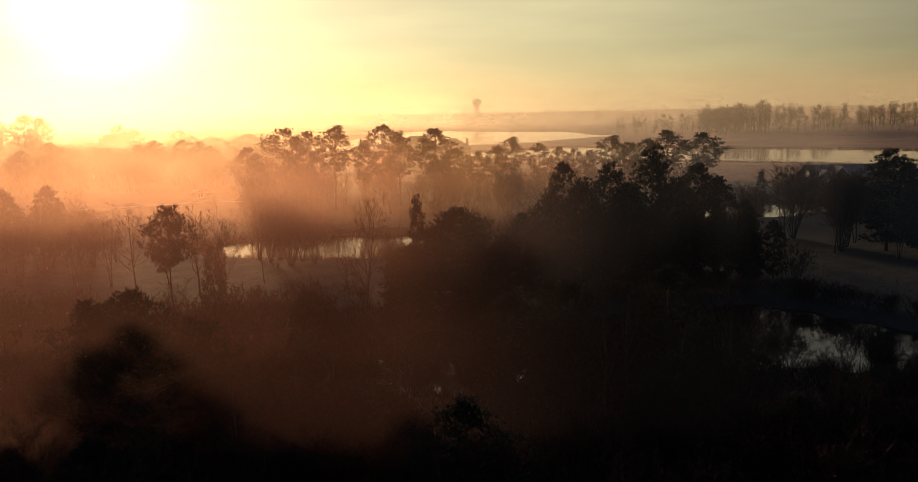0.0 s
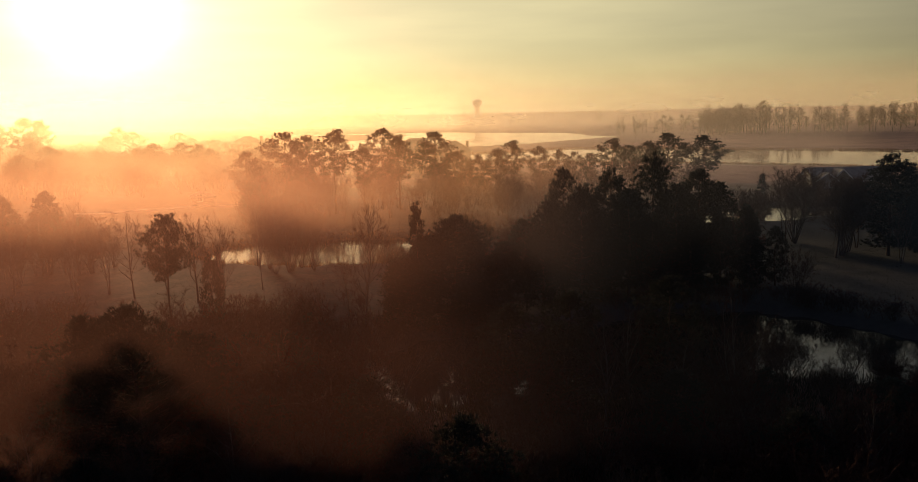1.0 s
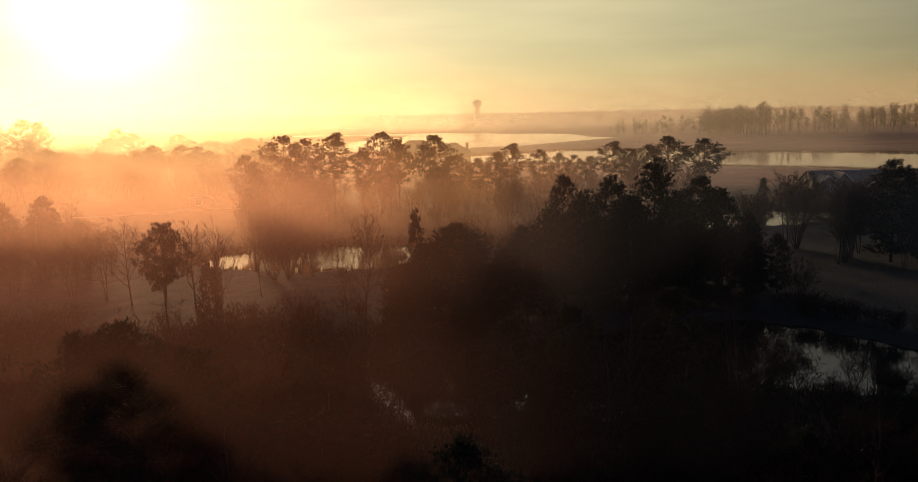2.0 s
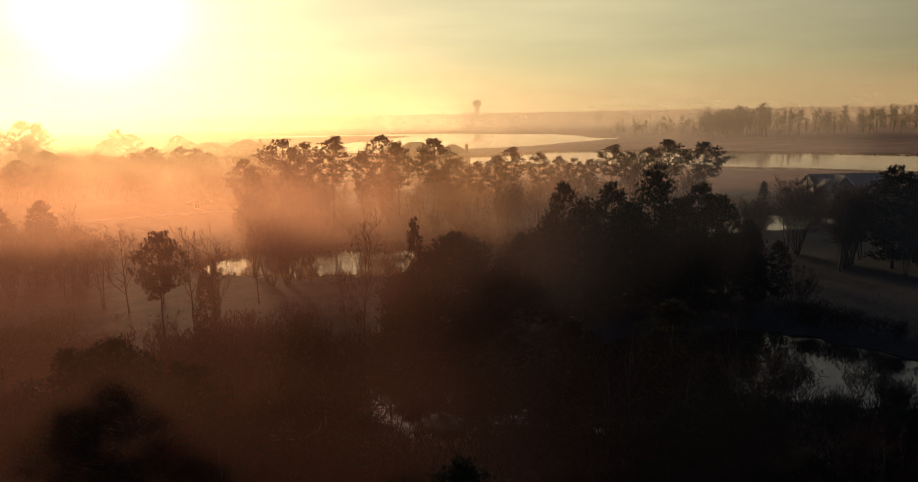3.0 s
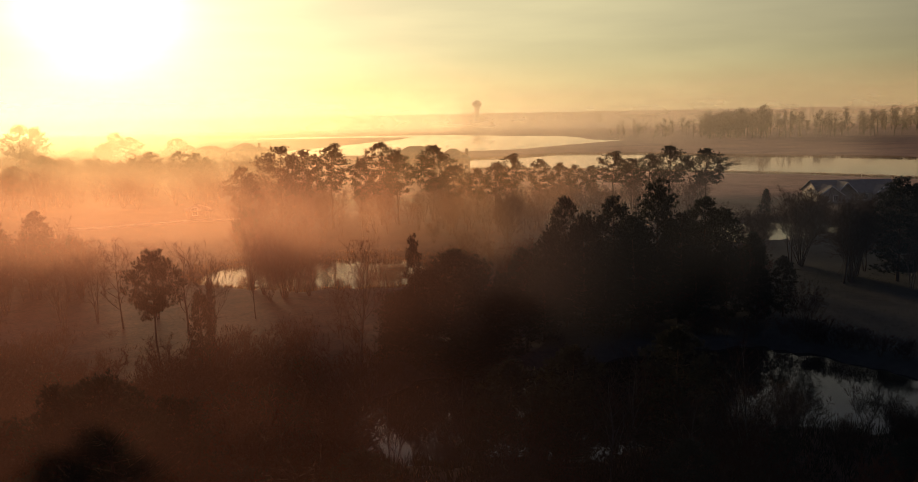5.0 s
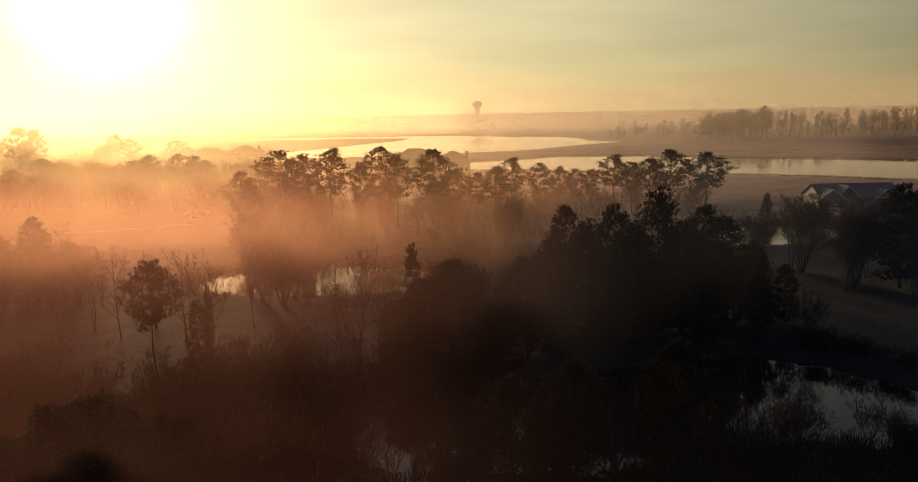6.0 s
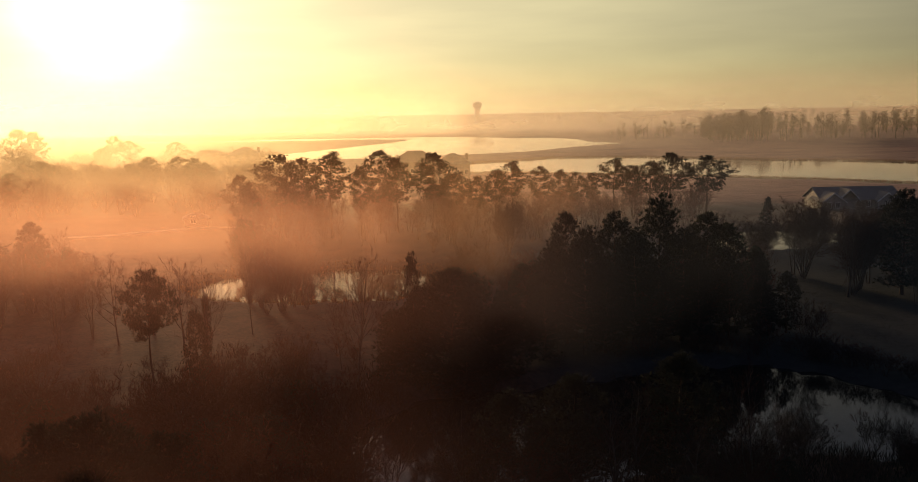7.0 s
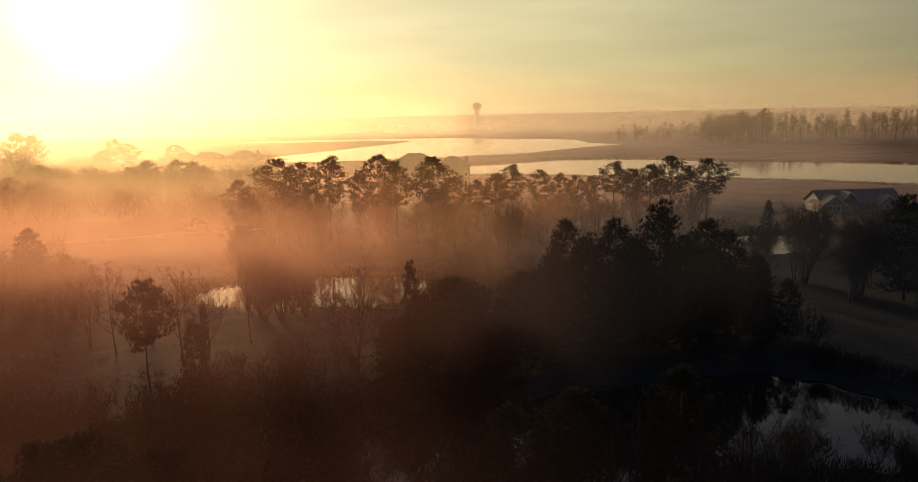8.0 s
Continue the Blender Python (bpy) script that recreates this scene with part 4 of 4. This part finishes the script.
def painted_mist_sheet(line, rise, label):
    """A sheet of painted mist along a winding line. line: x, y, share of light it scatters there, tint that carries the
    glow. rise: heights at which it begins, is full, begins to thin and ends.
    """
    n, rows = 64, 14
    foot, full, thin, top = rise
    pts, faces, thick, tints = [], [], [], []
    for i in range(n + 1):
        t = i / n * (len(line) - 1)
        k = min(int(t), len(line) - 2)
        a, b = line[k], line[k + 1]
        f = t - k
        x, y, d = (a[q] + (b[q] - a[q]) * f for q in range(3))
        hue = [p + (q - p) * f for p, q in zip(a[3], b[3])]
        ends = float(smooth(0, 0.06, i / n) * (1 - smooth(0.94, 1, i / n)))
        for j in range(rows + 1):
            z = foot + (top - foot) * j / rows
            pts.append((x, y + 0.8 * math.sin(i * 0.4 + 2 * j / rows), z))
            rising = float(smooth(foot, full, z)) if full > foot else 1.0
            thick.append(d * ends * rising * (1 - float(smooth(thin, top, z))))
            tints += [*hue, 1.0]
    for i in range(n):
        for j in range(rows):
            q = i * (rows + 1) + j
            faces.append((q, q + rows + 1, q + rows + 2, q + 1))
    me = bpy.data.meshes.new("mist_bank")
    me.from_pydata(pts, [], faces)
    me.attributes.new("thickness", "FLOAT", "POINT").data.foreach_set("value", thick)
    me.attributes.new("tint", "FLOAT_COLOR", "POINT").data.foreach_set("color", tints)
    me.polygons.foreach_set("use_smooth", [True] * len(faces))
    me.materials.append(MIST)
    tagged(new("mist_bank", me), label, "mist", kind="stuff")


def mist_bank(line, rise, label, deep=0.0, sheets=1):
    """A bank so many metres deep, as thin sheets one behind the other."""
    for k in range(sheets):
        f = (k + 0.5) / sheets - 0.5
        painted_mist_sheet([(x + 3 * f, y + deep * f, 1 - (1 - d) ** (1 / sheets), hue) for x, y, d, hue in line], rise, label)


# Tints carry sun glow and glare as colour: warm sunward, bluish away.
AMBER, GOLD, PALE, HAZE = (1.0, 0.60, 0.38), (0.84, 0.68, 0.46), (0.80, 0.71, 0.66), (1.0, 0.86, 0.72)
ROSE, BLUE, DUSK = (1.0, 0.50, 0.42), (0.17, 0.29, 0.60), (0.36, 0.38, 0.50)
# The rosy near sheets stand in for the sun's veiling glare.
mist_bank([(-70, 42, 0.035, ROSE), (-20, 36, 0.035, ROSE), (-4, 37, 0.026, ROSE), (10, 38, 0.012, DUSK), (26, 41, 0.004, BLUE), (70, 50, 0.004, BLUE)], (2, 6, 8, 17), "sheet with rosy sun glare in its colour over the nearest brush")
mist_bank([(-70, 54, 0.02, ROSE), (-20, 49, 0.02, ROSE), (-4, 48, 0.015, ROSE), (10, 46, 0.0, DUSK)], (3, 7, 11, 15), "sheet with rosy sun glare in its colour behind the broad near pines")
mist_bank([(-90, 66, 0.03, ROSE), (-46, 60, 0.035, ROSE), (-14, 60, 0.04, ROSE), (2, 64, 0.03, ROSE), (14, 66, 0.01, DUSK), (22, 68, 0.0, DUSK)], (6, 11, 15, 25), "thin sheets with rosy sun glare in their colour above the near woods", 10, 2)
mist_bank([(-90, 86, 0.03, ROSE), (-46, 84, 0.05, ROSE), (-14, 86, 0.06, ROSE), (-6, 88, 0.03, ROSE), (0, 90, 0.0, DUSK)], (6, 12, 14, 22), "thin sheets with rosy sun glare in their colour behind the solitary pine", 12, 2)
# Bluish sheet added to lift the dark pines; its tint offsets the orange sun.
mist_bank([(-8, 66, 0.0, DUSK), (4, 68, 0.025, DUSK), (20, 70, 0.03, DUSK), (40, 72, 0.03, BLUE), (70, 78, 0.04, BLUE), (120, 90, 0.04, BLUE)], (0, 5, 12, 22), "faint bluish sheet added to lift the dark pines behind it")
mist_bank([(-140, 118, 0.05, AMBER), (-64, 100, 0.06, AMBER), (-30, 97, 0.11, AMBER), (4, 99, 0.12, AMBER), (14, 101, 0.08, DUSK), (40, 104, 0.03, DUSK), (80, 122, 0.02, BLUE)], (4, 9, 11, 19), "thin mist before the bright pond, amber sun glow painted in", 8, 2)
mist_bank([(-170, 165, 0.13, AMBER), (-80, 147, 0.17, AMBER), (-20, 147, 0.22, AMBER), (20, 150, 0.2, AMBER), (50, 154, 0.11, DUSK), (80, 170, 0.05, DUSK), (140, 178, 0.05, DUSK)], (-0.3, 3, 6, 21), "mist behind the bright pond, amber sun glow painted in", 12, 2)
mist_bank([(-260, 205, 0.17, GOLD), (-150, 194, 0.18, GOLD), (-80, 194, 0.21, GOLD), (-30, 194, 0.22, GOLD), (0, 197, 0.18, GOLD), (40, 214, 0.1, PALE), (130, 226, 0.08, PALE)], (-0.3, 4, 8, 26), "morning mist drifting over the lawns, golden sun glow painted in", 14, 2)
mist_bank([(-330, 290, 0.32, GOLD), (-180, 262, 0.32, GOLD), (-90, 270, 0.28, GOLD), (-20, 262, 0.2, GOLD), (60, 262, 0.12, PALE), (160, 300, 0.1, PALE)], (-0.3, 4, 22, 44), "morning mist before the lake houses, golden sun glow painted in")
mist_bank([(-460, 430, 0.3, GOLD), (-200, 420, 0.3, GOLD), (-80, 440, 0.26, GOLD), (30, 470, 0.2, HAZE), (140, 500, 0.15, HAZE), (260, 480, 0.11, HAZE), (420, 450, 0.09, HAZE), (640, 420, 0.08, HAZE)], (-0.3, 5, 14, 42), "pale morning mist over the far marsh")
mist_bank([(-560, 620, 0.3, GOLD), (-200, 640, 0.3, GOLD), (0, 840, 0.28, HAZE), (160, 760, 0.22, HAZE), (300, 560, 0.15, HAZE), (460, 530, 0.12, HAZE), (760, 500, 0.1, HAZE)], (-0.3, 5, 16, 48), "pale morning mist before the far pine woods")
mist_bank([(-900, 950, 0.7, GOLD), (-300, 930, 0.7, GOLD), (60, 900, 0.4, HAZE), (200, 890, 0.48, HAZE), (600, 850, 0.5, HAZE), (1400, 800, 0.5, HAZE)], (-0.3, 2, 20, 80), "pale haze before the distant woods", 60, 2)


# ---------------------------------------------------------------- reeds
def reeds(name, label, poly, rng, n, low, high, keep):
    """A fringe of dry reed along a shore."""
    s = Shape()
    edges = list(zip(poly, poly[1:] + poly[:1]))
    spans = [math.hypot(b[0] - a[0], b[1] - a[1]) for a, b in edges]
    spots = []
    for _ in range(n):
        (ax, ay), (bx, by) = rng.choices(edges, spans)[0]
        t = rng.random()
        x, y = ax + (bx - ax) * t + rng.gauss(0, 1.2), ay + (by - ay) * t + rng.gauss(0, 1.2)
        if keep(x, y):
            spots.append((x, y))
    heights = land([p[0] for p in spots], [p[1] for p in spots])
    for (x, y), h in zip(spots, heights):
        foot = Vector((x, y, max(0.0, float(h)) - 0.05))
        for _ in range(5):
            a = foot + Vector((rng.gauss(0, 0.25), rng.gauss(0, 0.25), 0))
            s.blade(a, a + Vector((rng.uniform(-0.25, 0.25), rng.uniform(-0.25, 0.25), 1)) * rng.uniform(low, high), 0.05, rng)
    tagged(new(name, s.mesh(name, REED)), label, "reeds", kind="stuff")


SHORE = random.Random(8)
reeds("river_reeds", "rust-brown reed fringe along the river bank", RIVER, SHORE, 16000, 0.4, 1.1, lambda x, y: -40 < x < 260 and y < 450)
reeds("pond_reeds", "dry grass fringe round the bright pond", POND_A, SHORE, 700, 0.25, 0.7, lambda x, y: True)


def rough_grass(name, label, rng, n, keep, low, high, material):
    """Tufts of dry grass and seedling brush over a stretch of ground."""
    s = Shape()
    spots = []
    while len(spots) < n:
        y = rng.uniform(40, 118)
        x = rng.uniform(-0.66, 0.66) * y
        if keep(x, y):
            spots.append((x, y))
    px, py = np.array([p[0] for p in spots]), np.array([p[1] for p in spots])
    heights = land(px, py)
    for (x, y), h in zip(spots, heights):
        if h < 0.08:
            continue
        foot = Vector((x, y, float(h) - 0.04))
        for _ in range(4):
            a = foot + Vector((rng.gauss(0, 0.3), rng.gauss(0, 0.3), 0))
            s.blade(a, a + Vector((rng.uniform(-0.5, 0.5), rng.uniform(-0.5, 0.5), 1)) * rng.uniform(low, high), 0.035, rng)
    tagged(new(name, s.mesh(name, material)), label, "grass", kind="stuff")


rng_edge = random.Random(9)
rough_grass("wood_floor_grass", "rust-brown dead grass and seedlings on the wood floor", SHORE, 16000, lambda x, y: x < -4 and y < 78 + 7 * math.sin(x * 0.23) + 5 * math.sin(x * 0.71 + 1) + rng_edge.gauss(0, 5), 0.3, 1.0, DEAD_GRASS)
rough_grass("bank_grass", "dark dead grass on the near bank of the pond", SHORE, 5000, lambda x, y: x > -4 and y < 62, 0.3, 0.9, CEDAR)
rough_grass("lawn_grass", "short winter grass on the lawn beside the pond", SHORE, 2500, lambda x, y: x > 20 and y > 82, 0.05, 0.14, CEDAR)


def lawn_path(points, wide, label):
    """A pale gravel path that lies on the lawn."""
    s = Shape()
    n = 24
    for i in range(n + 1):
        t = i / n * (len(points) - 1)
        k = min(int(t), len(points) - 2)
        a, b = Vector(points[k]), Vector(points[k + 1])
        p, way = a.lerp(b, t - k), (b - a).normalized()
        side = Vector((-way.y, way.x)) * wide / 2
        for q in (p - side, p + side):
            h = height_at(q.x, q.y)
            s.v += [Vector((q.x, q.y, h + 0.07)), Vector((q.x, q.y, h - 0.1))]
    for i in range(n):
        q = i * 4
        s.f += [(q, q + 2, q + 6, q + 4), (q, q + 4, q + 5, q + 1), (q + 2, q + 3, q + 7, q + 6)]
    tagged(new("path", s.mesh("path", GRAVEL)), label, "path", kind="structure")


GRAVEL = solid("pale_gravel", (0.28, 0.25, 0.21), (0.42, 0.38, 0.33), 8.0, 0.9, 0.4, 0.02)
lawn_path([(-78, 165), (-68, 167), (-60, 174), (-50, 178), (-42, 181)], 1.8, "pale gravel path across the misty lawn")
